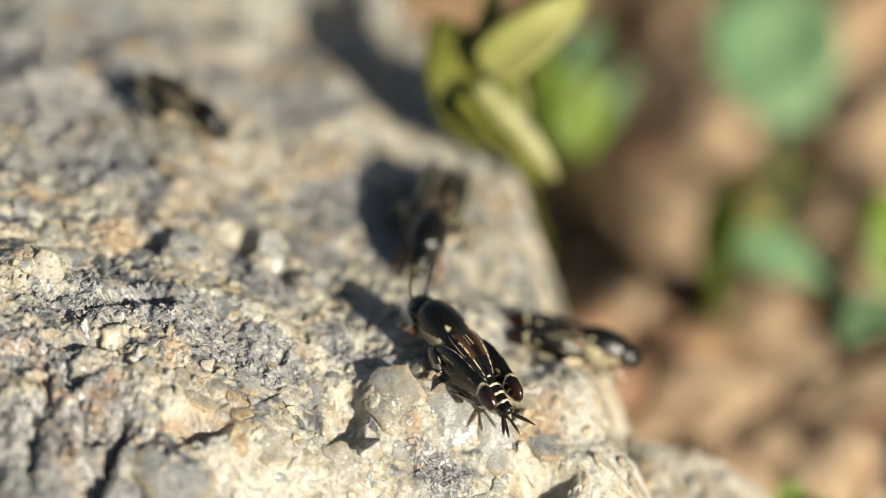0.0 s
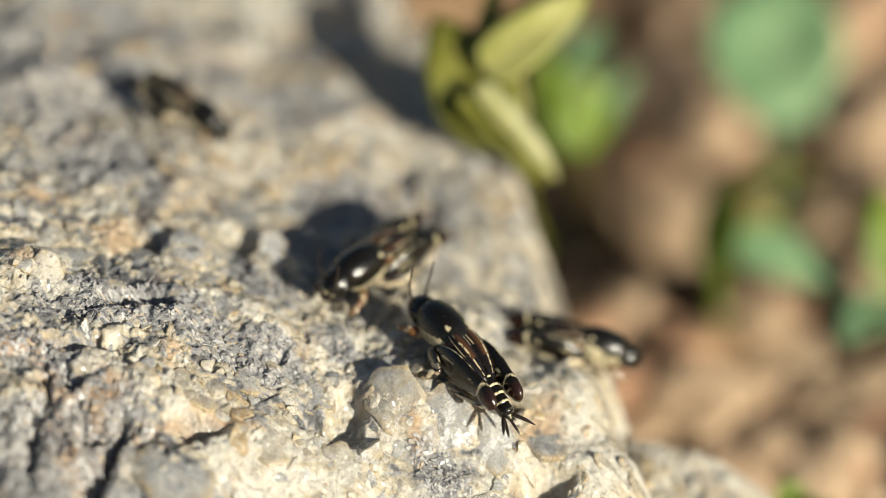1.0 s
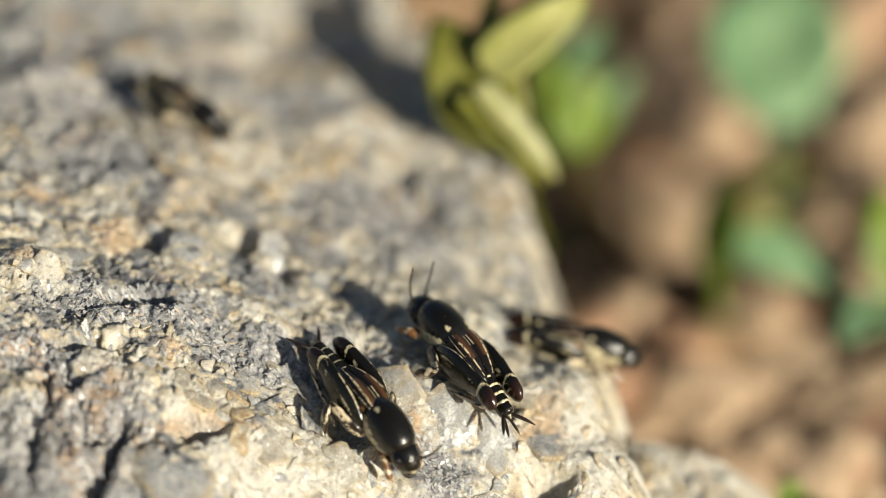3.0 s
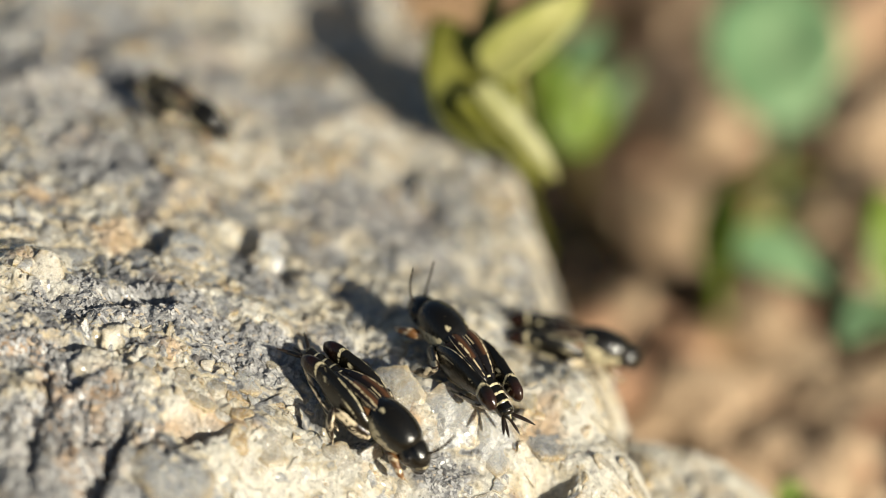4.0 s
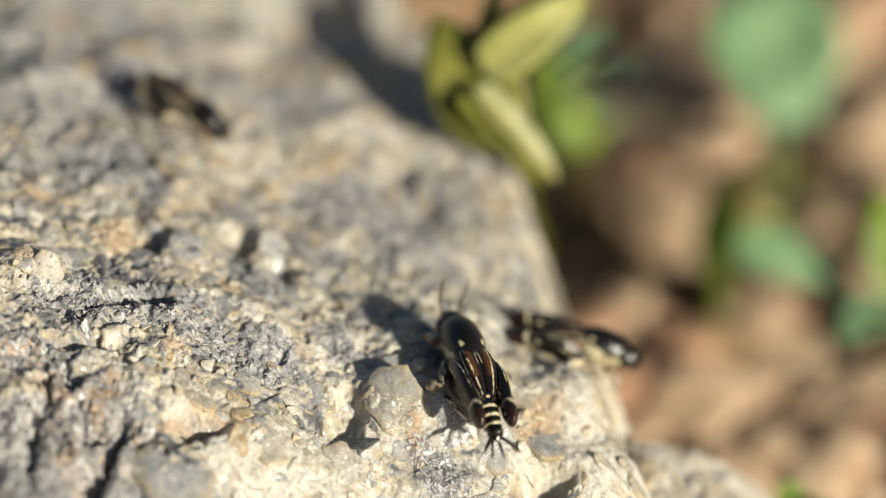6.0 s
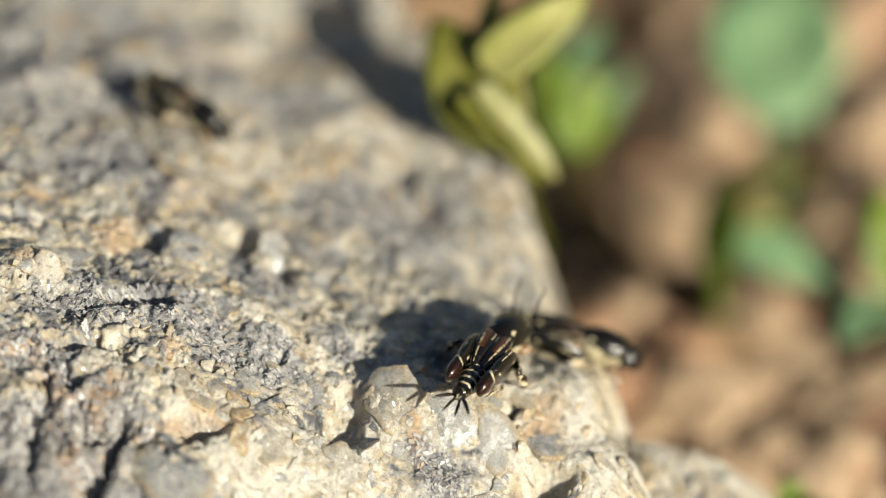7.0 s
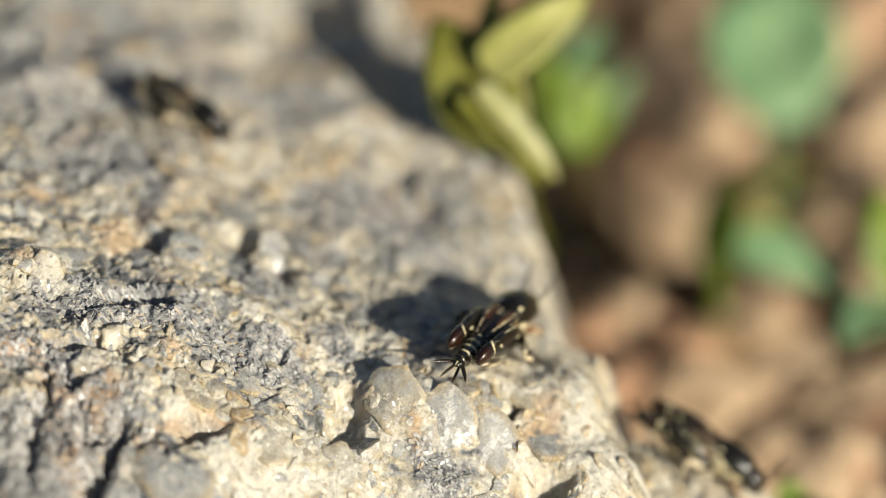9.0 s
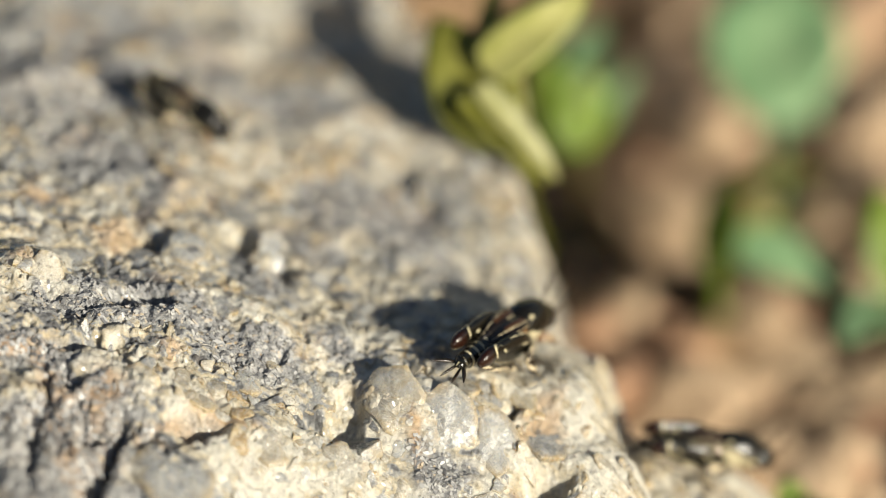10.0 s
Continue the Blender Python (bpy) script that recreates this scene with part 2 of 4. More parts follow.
def attribute(tree, name):
    n = tree.nodes.new("ShaderNodeAttribute")
    n.attribute_name = name
    return n.outputs["Fac"]


def coords(tree):
    return tree.nodes.new("ShaderNodeTexCoord").outputs["Object"]


def noise_tex(tree, at, scale, detail=6.0, rough=0.6, swirl=0.0):
    n = node(tree, "TexNoise", Scale=scale, Detail=detail, Roughness=rough, Distortion=swirl)
    tree.links.new(at, n.inputs["Vector"])
    return n


def cell_tex(tree, at, scale, feature="F1"):
    n = tree.nodes.new("ShaderNodeTexVoronoi")
    n.feature = feature
    n.inputs["Scale"].default_value = scale
    tree.links.new(at, n.inputs["Vector"])
    return n


def bump(tree, height, strength, distance, normal=None):
    fixed = isinstance(strength, float)
    n = node(tree, "Bump", Strength=strength if fixed else 0.5, Distance=distance)
    if not fixed:
        tree.links.new(strength, n.inputs["Strength"])
    tree.links.new(height, n.inputs["Height"])
    if normal is not None:
        tree.links.new(normal, n.inputs["Normal"])
    return n.outputs["Normal"]


def facets(tree, at, scale, amount):
    """Tilts the normal of each small crystal at random, so that flakes glint."""
    cell = cell_tex(tree, at, scale)
    geo = tree.nodes.new("ShaderNodeNewGeometry")
    sub = tree.nodes.new("ShaderNodeVectorMath")
    sub.operation = "SUBTRACT"
    sub.inputs[1].default_value = (0.5, 0.5, 0.5)
    tree.links.new(cell.outputs["Color"], sub.inputs[0])
    mul = tree.nodes.new("ShaderNodeVectorMath")
    mul.operation = "MULTIPLY_ADD"
    mul.inputs[1].default_value = (amount, amount, amount)
    tree.links.new(sub.outputs[0], mul.inputs[0])
    tree.links.new(geo.outputs["Normal"], mul.inputs[2])
    norm = tree.nodes.new("ShaderNodeVectorMath")
    norm.operation = "NORMALIZE"
    tree.links.new(mul.outputs[0], norm.inputs[0])
    return norm.outputs[0]


def place_of(tree):
    return tree.nodes.new("ShaderNodeNewGeometry").outputs["Position"]


def rock_material():
    """The crumbly matrix between the grains, and the bare mica."""
    m, tree, p = material("granite")
    at = coords(tree)
    fine = noise_tex(tree, at, 1500.0, 8.0, 0.72, 2.0)
    mid = noise_tex(tree, at, 900.0, 7.0, 0.68, 1.6)
    fleck = cell_tex(tree, at, 5200.0)
    add = node(tree, "Math")
    add.operation = "MULTIPLY_ADD"
    add.inputs[1].default_value = 0.62
    tree.links.new(mid.outputs["Fac"], add.inputs[0])
    tree.links.new(attribute(tree, "tone"), add.inputs[2])
    base = ramp(tree, add.outputs[0], [(0.20, (0.10, 0.10, 0.105)), (0.38, (0.28, 0.28, 0.28)), (0.50, (0.44, 0.42, 0.38)), (0.60, (0.51, 0.43, 0.29)), (0.72, (0.60, 0.53, 0.40)), (1.0, (0.68, 0.64, 0.55))])
    stretch = node(tree, "Mapping")
    stretch.inputs["Rotation"].default_value = (0.0, 0.0, radians(14))
    stretch.inputs["Scale"].default_value = (0.35, 1.25, 1.0)
    tree.links.new(at, stretch.inputs["Vector"])
    fibre = noise_tex(tree, stretch.outputs[0], 3600.0, 7.0, 0.75, 2.2)
    dark = ramp(tree, fine.outputs["Fac"], [(0.30, (0.04, 0.041, 0.045)), (0.42, (0.19, 0.19, 0.20)), (0.55, (0.38, 0.38, 0.38)), (0.72, (0.60, 0.58, 0.54))])
    dark = mix(tree, 0.6, dark, ramp(tree, fibre.outputs["Fac"], [(0.34, (0.03, 0.03, 0.032)), (0.44, (0.18, 0.18, 0.19)), (0.53, (0.42, 0.415, 0.41)), (0.64, (0.66, 0.63, 0.58))]))
    colour = mix(tree, ramp(tree, attribute(tree, "mica"), [(0.15, grey(0)), (0.60, grey(0.94))]), base, dark)
    colour = mix(tree, attribute(tree, "rust"), colour, mix(tree, 0.55, colour, (0.50, 0.28, 0.11, 1)))
    thin = noise_tex(tree, at, 800.0, 5.0, 0.7)
    colour = mix(tree, ramp(tree, thin.outputs["Fac"], [(0.58, grey(0)), (0.70, grey(0.5))]), colour, (0.40, 0.25, 0.11, 1))
    gritty = noise_tex(tree, at, 4200.0, 7.0, 0.78, 1.0)
    grit = node(tree, "HueSaturation")
    tree.links.new(ramp(tree, gritty.outputs["Fac"], [(0.32, grey(0.45)), (0.46, grey(1.0)), (0.62, grey(1.35))]), grit.inputs["Value"])
    tree.links.new(colour, grit.inputs["Color"])
    speck = ramp(tree, fleck.outputs["Color"], [(0.05, grey(0.7)), (0.10, grey(0))])
    colour = mix(tree, speck, grit.outputs[0], (0.16, 0.16, 0.17, 1))
    tree.links.new(colour, p.inputs["Base Color"])
    tree.links.new(ramp(tree, fleck.outputs["Color"], [(0.2, grey(0.28)), (0.8, grey(0.6))]), p.inputs["Roughness"])
    p.inputs["Specular IOR Level"].default_value = 0.7
    p.inputs["Subsurface Weight"].default_value = 0.08
    p.inputs["Subsurface Radius"].default_value = (1.0, 0.8, 0.55)
    p.inputs["Subsurface Scale"].default_value = 0.0002
    glint = cell_tex(tree, at, 12000.0)
    tree.links.new(ramp(tree, glint.outputs["Color"], [(0.35, grey(0.05)), (0.60, grey(0.6))]), p.inputs["Coat Weight"])
    p.inputs["Coat IOR"].default_value = 1.75
    p.inputs["Coat Roughness"].default_value = 0.22
    tree.links.new(facets(tree, at, 12000.0, 1.7), p.inputs["Coat Normal"])
    n = facets(tree, at, 8000.0, 0.38)
    n = bump(tree, fine.outputs["Fac"], 0.8, 0.0002, n)
    n = bump(tree, gritty.outputs["Fac"], 0.8, 0.00009, n)
    n = bump(tree, fibre.outputs["Fac"], 0.5, 0.00008, n)
    tree.links.new(n, p.inputs["Normal"])
    return m


def mineral_material():
    """Broken crystals. tone runs from smoky and clear grey quartz over cream feldspar to white and amber; clear: how glassy."""
    m, tree, p = material("crystal")
    at = place_of(tree)
    tone, clear = attribute(tree, "tone"), attribute(tree, "clear")
    cloud = noise_tex(tree, at, 1100.0, 6.0, 0.62, 0.8)
    veil = noise_tex(tree, at, 2300.0, 7.0, 0.72, 2.5)
    stain = noise_tex(tree, at, 620.0, 6.0, 0.68, 1.0)
    shift = node(tree, "Math")
    shift.operation = "MULTIPLY_ADD"
    shift.inputs[1].default_value = 0.55
    tree.links.new(cloud.outputs["Fac"], shift.inputs[0])
    tree.links.new(tone, shift.inputs[2])
    colour = ramp(tree, shift.outputs[0], [(0.14, (0.16, 0.16, 0.165)), (0.30, (0.40, 0.405, 0.41)), (0.46, (0.50, 0.495, 0.475)), (0.62, (0.46, 0.39, 0.27)), (0.80, (0.53, 0.475, 0.38)), (0.93, (0.58, 0.55, 0.49)), (1.0, (0.52, 0.36, 0.17))])
    colour = mix(tree, ramp(tree, veil.outputs["Fac"], [(0.50, grey(0)), (0.62, grey(0.45))]), colour, (0.62, 0.59, 0.53, 1))
    crack = cell_tex(tree, noise_tex(tree, at, 900.0, 4.0, 0.6).outputs["Color"], 9.0, "DISTANCE_TO_EDGE")
    colour = mix(tree, ramp(tree, crack.outputs["Distance"], [(0.0, grey(0.8)), (0.05, grey(0))]), colour, (0.66, 0.62, 0.53, 1))
    wisp = noise_tex(tree, at, 6000.0, 6.0, 0.75, 1.5)
    colour = mix(tree, ramp(tree, wisp.outputs["Fac"], [(0.54, grey(0)), (0.60, grey(0.6))]), colour, (0.74, 0.72, 0.66, 1))
    stained = ramp(tree, stain.outputs["Fac"], [(0.57, grey(0)), (0.70, grey(0.6))])
    stained = mix(tree, ramp(tree, clear, [(0.3, grey(0)), (1.0, grey(0.75))]), stained, (0, 0, 0, 1))
    colour = mix(tree, stained, colour, (0.54, 0.34, 0.13, 1))
    rim = node(tree, "Math")
    rim.operation = "MULTIPLY"
    tree.links.new(attribute(tree, "edge"), rim.inputs[0])
    tree.links.new(ramp(tree, stain.outputs["Fac"], [(0.38, grey(0.1)), (0.58, grey(0.85))]), rim.inputs[1])
    colour = mix(tree, rim.outputs[0], colour, (0.56, 0.42, 0.22, 1))
    dust = noise_tex(tree, at, 5200.0, 5.0, 0.75)
    dusty = mix(tree, ramp(tree, clear, [(0.3, grey(0)), (0.9, grey(0.75))]), ramp(tree, dust.outputs["Fac"], [(0.40, grey(0.85)), (0.48, grey(0))]), (0, 0, 0, 1))
    colour = mix(tree, dusty, colour, (0.15, 0.135, 0.12, 1))
    tree.links.new(colour, p.inputs["Base Color"])
    relief = ramp(tree, clear, [(0.3, grey(0.75)), (0.9, grey(0.25))])
    rough = ramp(tree, veil.outputs["Fac"], [(0.40, grey(0.10)), (0.60, grey(0.42))])
    tree.links.new(rough, p.inputs["Roughness"])
    p.inputs["IOR"].default_value = 1.54
    tree.links.new(ramp(tree, clear, [(0.0, grey(0.0)), (1.0, grey(0.30))]), p.inputs["Transmission Weight"])
    tree.links.new(ramp(tree, clear, [(0.0, grey(0.2)), (1.0, grey(0.6))]), p.inputs["Subsurface Weight"])
    p.inputs["Subsurface Radius"].default_value = (1.0, 0.85, 0.6)
    p.inputs["Subsurface Scale"].default_value = 0.0003
    p.inputs["Specular IOR Level"].default_value = 0.8
    glint = cell_tex(tree, at, 9000.0)
    tree.links.new(ramp(tree, glint.outputs["Color"], [(0.38, grey(0.05)), (0.60, grey(1.0))]), p.inputs["Coat Weight"])
    p.inputs["Coat Roughness"].default_value = 0.12
    tree.links.new(facets(tree, at, 9000.0, 0.9), p.inputs["Coat Normal"])
    n = facets(tree, at, 3800.0, 0.26)
    n = bump(tree, cloud.outputs["Fac"], 0.30, 0.00012, n)
    n = bump(tree, veil.outputs["Fac"], relief, 0.00008, n)
    n = bump(tree, wisp.outputs["Fac"], relief, 0.00007, n)
    tree.links.new(n, p.inputs["Normal"])
    return m


def flake_material():
    """Silvery and dark flakes of mica, each its own shade."""
    m, tree, p = material("mica_flakes")
    at = place_of(tree)
    geo = tree.nodes.new("ShaderNodeNewGeometry")
    fine = noise_tex(tree, at, 7000.0, 5.0, 0.7)
    colour = ramp(tree, geo.outputs["Random Per Island"], [(0.0, (0.06, 0.06, 0.066)), (0.35, (0.19, 0.19, 0.20)), (0.65, (0.34, 0.34, 0.345)), (0.9, (0.48, 0.47, 0.45)), (1.0, (0.42, 0.31, 0.19))])
    colour = mix(tree, ramp(tree, fine.outputs["Fac"], [(0.4, grey(0)), (0.7, grey(0.5))]), colour, (0.42, 0.40, 0.37, 1))
    tree.links.new(colour, p.inputs["Base Color"])
    p.inputs["Roughness"].default_value = 0.40
    p.inputs["Specular IOR Level"].default_value = 0.5
    p.inputs["Coat Weight"].default_value = 0.2
    p.inputs["Coat Roughness"].default_value = 0.24
    tree.links.new(bump(tree, fine.outputs["Fac"], 0.5, 0.00004), p.inputs["Normal"])
    return m


def soil_material(name, stops, scale, dirt=(0.16, 0.10, 0.06)):
    m, tree, p = material(name)
    at = coords(tree)
    info = tree.nodes.new("ShaderNodeObjectInfo")
    big = noise_tex(tree, at, scale, 6.0, 0.6)
    fine = noise_tex(tree, at, scale * 7, 8.0, 0.7)
    colour = ramp(tree, big.outputs["Fac"], stops)
    colour = mix(tree, ramp(tree, fine.outputs["Fac"], [(0.35, grey(0.0)), (0.7, grey(0.45))]), colour, (*dirt, 1))
    hue = node(tree, "HueSaturation")
    rng = node(tree, "MapRange", To_Min=0.75, To_Max=1.3)
    tree.links.new(info.outputs["Random"], rng.inputs["Value"])
    tree.links.new(rng.outputs[0], hue.inputs["Value"])
    tree.links.new(colour, hue.inputs["Color"])
    tree.links.new(hue.outputs[0], p.inputs["Base Color"])
    p.inputs["Roughness"].default_value = 0.85
    n = bump(tree, fine.outputs["Fac"], 0.9, 0.0003)
    tree.links.new(n, p.inputs["Normal"])
    return m


def leaf_material(name, colour, pale, glow=0.35):
    m, tree, p = material(name)
    at = coords(tree)
    blot = noise_tex(tree, at, 500.0, 5.0, 0.6)
    fine = noise_tex(tree, at, 4000.0, 4.0, 0.6)
    c = mix(tree, ramp(tree, blot.outputs["Fac"], [(0.35, grey(0)), (0.7, grey(1))]), (*colour, 1), (*pale, 1))
    c = mix(tree, attribute(tree, "vein"), c, (pale[0] * 1.2, pale[1] * 1.15, pale[2] * 1.2, 1))
    tree.links.new(c, p.inputs["Base Color"])
    p.inputs["Roughness"].default_value = 0.42
    tree.links.new(bump(tree, fine.outputs["Fac"], 0.4, 0.00008), p.inputs["Normal"])
    t = node(tree, "BsdfTranslucent")
    tree.links.new(c, t.inputs["Color"])
    both = node(tree, "MixShader", Fac=glow)
    tree.links.new(p.outputs[0], both.inputs[1])
    tree.links.new(t.outputs[0], both.inputs[2])
    tree.links.new(both.outputs[0], tree.nodes["Material Output"].inputs["Surface"])
    return m


def shell_material(name, dark, brown, pale, rough):
    """Glossy insect cuticle; the pale and the red-brown markings are attributes of the mesh."""
    m, tree, p = material(name)
    at = coords(tree)
    fine = noise_tex(tree, at, 9000.0, 5.0, 0.6)
    c = mix(tree, ramp(tree, fine.outputs["Fac"], [(0.55, grey(0)), (0.8, grey(0.15))]), (*dark, 1), (*brown, 1))
    c = mix(tree, attribute(tree, "brown"), c, (*brown, 1))
    mottle = noise_tex(tree, at, 2600.0, 4.0, 0.6, 1.5)
    c = mix(tree, ramp(tree, mottle.outputs["Fac"], [(0.66, grey(0)), (0.72, grey(0.18))]), c, (*pale, 1))
    blot = noise_tex(tree, at, 3400.0, 5.0, 0.65, 1.0)
    worn = node(tree, "Math")
    worn.operation = "MULTIPLY"
    tree.links.new(attribute(tree, "pale"), worn.inputs[0])
    tree.links.new(ramp(tree, blot.outputs["Fac"], [(0.38, grey(0.25)), (0.54, grey(1))]), worn.inputs[1])
    c = mix(tree, ramp(tree, worn.outputs[0], [(0.30, grey(0)), (0.70, grey(1))]), c, (*pale, 1))
    tree.links.new(c, p.inputs["Base Color"])
    p.inputs["Roughness"].default_value = rough
    p.inputs["Specular IOR Level"].default_value = 0.06
    p.inputs["Coat Weight"].default_value = 0.85
    p.inputs["Coat IOR"].default_value = 1.55
    p.inputs["Coat Roughness"].default_value = 0.18
    pits = cell_tex(tree, at, 14000.0)
    n = bump(tree, pits.outputs["Distance"], 0.20, 0.00002, bump(tree, fine.outputs["Fac"], 0.35, 0.00003))
    tree.links.new(n, p.inputs["Normal"])
    tree.links.new(n, p.inputs["Coat Normal"])
    return m


GRANITE = rock_material()
MINERAL = mineral_material()
FLAKES = flake_material()
SOIL = soil_material("dry_soil", [(0.3, (0.11, 0.062, 0.033)), (0.5, (0.32, 0.20, 0.105)), (0.7, (0.60, 0.41, 0.23))], 160.0)
CLOD = soil_material("soil_clod", [(0.3, (0.42, 0.28, 0.17)), (0.5, (0.70, 0.50, 0.32)), (0.7, (0.80, 0.61, 0.41))], 300.0)
RED_CLOD = soil_material("reddish_clod", [(0.3, (0.38, 0.19, 0.11)), (0.5, (0.60, 0.35, 0.21)), (0.7, (0.70, 0.47, 0.30))], 300.0)
# Near-black clod colour that stands in for the shade along the ditch.
SHADE_CLOD = soil_material("shade_dark_clod", [(0.3, (0.012, 0.008, 0.005)), (0.5, (0.030, 0.018, 0.010)), (0.7, (0.06, 0.036, 0.019))], 300.0, (0.02, 0.013, 0.008))
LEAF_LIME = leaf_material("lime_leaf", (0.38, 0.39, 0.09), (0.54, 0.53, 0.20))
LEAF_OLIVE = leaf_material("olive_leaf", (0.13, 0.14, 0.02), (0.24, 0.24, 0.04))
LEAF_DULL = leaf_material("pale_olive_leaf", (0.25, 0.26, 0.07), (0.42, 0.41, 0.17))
LEAF_GREEN = leaf_material("green_leaf", (0.13, 0.21, 0.014), (0.21, 0.31, 0.03))
LEAF_BLUE = leaf_material("blue_green_leaf", (0.17, 0.32, 0.15), (0.29, 0.45, 0.23))
SHELL = shell_material("black_cuticle", (0.006, 0.005, 0.003), (0.018, 0.006, 0.003), (0.54, 0.47, 0.30), 0.34)
WING_SHELL = shell_material("wing_cuticle", (0.007, 0.005, 0.004), (0.075, 0.032, 0.012), (0.46, 0.38, 0.24), 0.36)
LEG_SHELL = shell_material("banded_cuticle", (0.016, 0.010, 0.006), (0.17, 0.075, 0.025), (0.60, 0.50, 0.34), 0.34)
EYE_SHELL = shell_material("eye_cuticle", (0.006, 0.005, 0.005), (0.03, 0.015, 0.01), (0.5, 0.4, 0.3), 0.12)


# ---- mesh makers ----
def mesh_object(name, verts, faces, mat, parent=None, label="", smooth=True, **attributes):
    me = bpy.data.meshes.new(name)
    me.from_pydata((np.asarray(verts, dtype=float) * MM).tolist(), [], faces)
    for key, values in attributes.items():
        me.attributes.new(key, "FLOAT", "POINT").data.foreach_set("value", np.asarray(values, dtype=np.float32))
    me.polygons.foreach_set("use_smooth", [smooth] * len(me.polygons))
    me.materials.append(mat)
    me.update()
    ob = new(name, me)
    if parent is not None:
        ob.parent = parent
    if label:
        tagged(ob, label)
    return ob


def share(name, ob, m, parent=None):
    o = new(name, ob.data)
    o.parent = parent
    o.matrix_basis = m
    return o


def spline(keys, m):
    """m stations on a smooth curve through rows of numbers."""
    k = np.asarray(keys, dtype=float)
    k = np.vstack([2 * k[0] - k[1], k, 2 * k[-1] - k[-2]])
    t = np.linspace(0, len(k) - 3 - 1e-6, m)
    i = t.astype(int)
    f = (t - i)[:, None]
    a, b, c, d = k[i], k[i + 1], k[i + 2], k[i + 3]
    return 0.5 * (2 * b + (c - a) * f + (2 * a - 5 * b + 4 * c - d) * f ** 2 + (3 * b - a - 3 * c + d) * f ** 3)


def loft(name, keys, mat, parent=None, label="", m=24, n=18, pale=None, brown=None, relief=None):
    """A closed body round a curve. keys: x, y, z, half width, half height. pale, brown, relief: of (s, angle)."""
    st = spline(keys, m)
    c, r = st[:, :3], np.maximum(st[:, 3:5], 0.012)
    tang = np.gradient(c, axis=0)
    tang /= np.linalg.norm(tang, axis=1)[:, None]
    side = np.cross(np.tile([0.0, 0.0, 1.0], (m, 1)), tang)
    side /= np.maximum(np.linalg.norm(side, axis=1), 1e-6)[:, None]
    up = np.cross(tang, side)
    ang = np.linspace(0, 2 * np.pi, n, endpoint=False)
    s = np.linspace(0, 1, m)
    S, A = np.meshgrid(s, ang, indexing="ij")
    k = 1.0 if relief is None else relief(S, A)[:, :, None]
    ring = c[:, None] + k * (side[:, None] * (np.cos(ang)[None, :, None] * r[:, None, :1]) + up[:, None] * (np.sin(ang)[None, :, None] * r[:, None, 1:]))
    verts = np.vstack([ring.reshape(-1, 3), c[:1] - tang[:1] * r[0].mean() * 0.5, c[-1:] + tang[-1:] * r[-1].mean() * 0.5])
    faces = [(i * n + j, i * n + (j + 1) % n, (i + 1) * n + (j + 1) % n, (i + 1) * n + j) for i in range(m - 1) for j in range(n)]
    faces += [(m * n, (j + 1) % n, j) for j in range(n)] + [(m * n + 1, (m - 1) * n + j, (m - 1) * n + (j + 1) % n) for j in range(n)]
    marks = {}
    for key, f in (("pale", pale), ("brown", brown)):
        v = np.zeros(m * n + 2) if f is None else np.append(np.clip(f(S, A) + 0 * S, 0, 1).ravel(), [0, 0])
        if f is not None:
            v[-2], v[-1] = v[0], v[-3]
        marks[key] = v
    return mesh_object(name, verts, faces, mat, parent, label, **marks)


def chunk(name, mat, size, seed, parent=None, label="", detail=3, cuts=9, rough=0.10, smooth=False):
    """A broken lump with flat facets; size: half lengths along x, y, z."""
    rnd = np.random.RandomState(seed)
    bm = bmesh.new()
    bmesh.ops.create_icosphere(bm, subdivisions=detail, radius=1.0)
    v = np.array([p.co[:] for p in bm.verts])
    faces = [[p.index for p in f.verts] for f in bm.faces]
    bm.free()
    for _ in range(cuts):
        d = rnd.normal(size=3)
        d /= np.linalg.norm(d)
        over = v @ d - rnd.uniform(0.62, 0.92)
        v = v - np.maximum(over, 0)[:, None] * d
    v = v * (1 + rough * (fbm(v[:, 0] * 2.1 + seed, v[:, 1] * 2.1 + v[:, 2] * 1.7, seed % 50, 4)))[:, None]
    return mesh_object(name, v * np.array(size), faces, mat, parent, label, smooth)


# ---- the rock ----
def lines(*stretches):
    out = []
    for a, b, step in stretches:
        out.append(np.arange(a, b, step))
    return np.concatenate(out)


def build_rock():
    gx = lines((-44, -17, 1.0), (-17, -15, 0.25), (-15, 8.5, 0.058), (8.5, 14, 0.12), (14, 30, 0.8))
    gy = lines((-42, -14, 0.9), (-14, 0.5, 0.066), (0.5, 8, 0.10), (8, 20, 0.16), (20, 50, 0.9))
    X, Y = np.meshgrid(gx, gy, indexing="ij")
    z, mica, tone, rust, glass = rock_parts(X.ravel(), Y.ravel())
    verts = np.column_stack([X.ravel(), Y.ravel(), z])
    a, b = len(gx), len(gy)
    i = (np.arange(a - 1)[:, None] * b + np.arange(b - 1)[None, :]).ravel()
    faces = np.column_stack([i, i + b, i + b + 1, i + 1]).tolist()
    ob = mesh_object("rock", verts, faces, GRANITE, mica=mica, rust=rust, tone=tone)
    return tagged(ob, "rough broken granite boulder with cream feldspar, grey quartz and dark mica", "rock", kind="structure")


ROCK = build_rock()


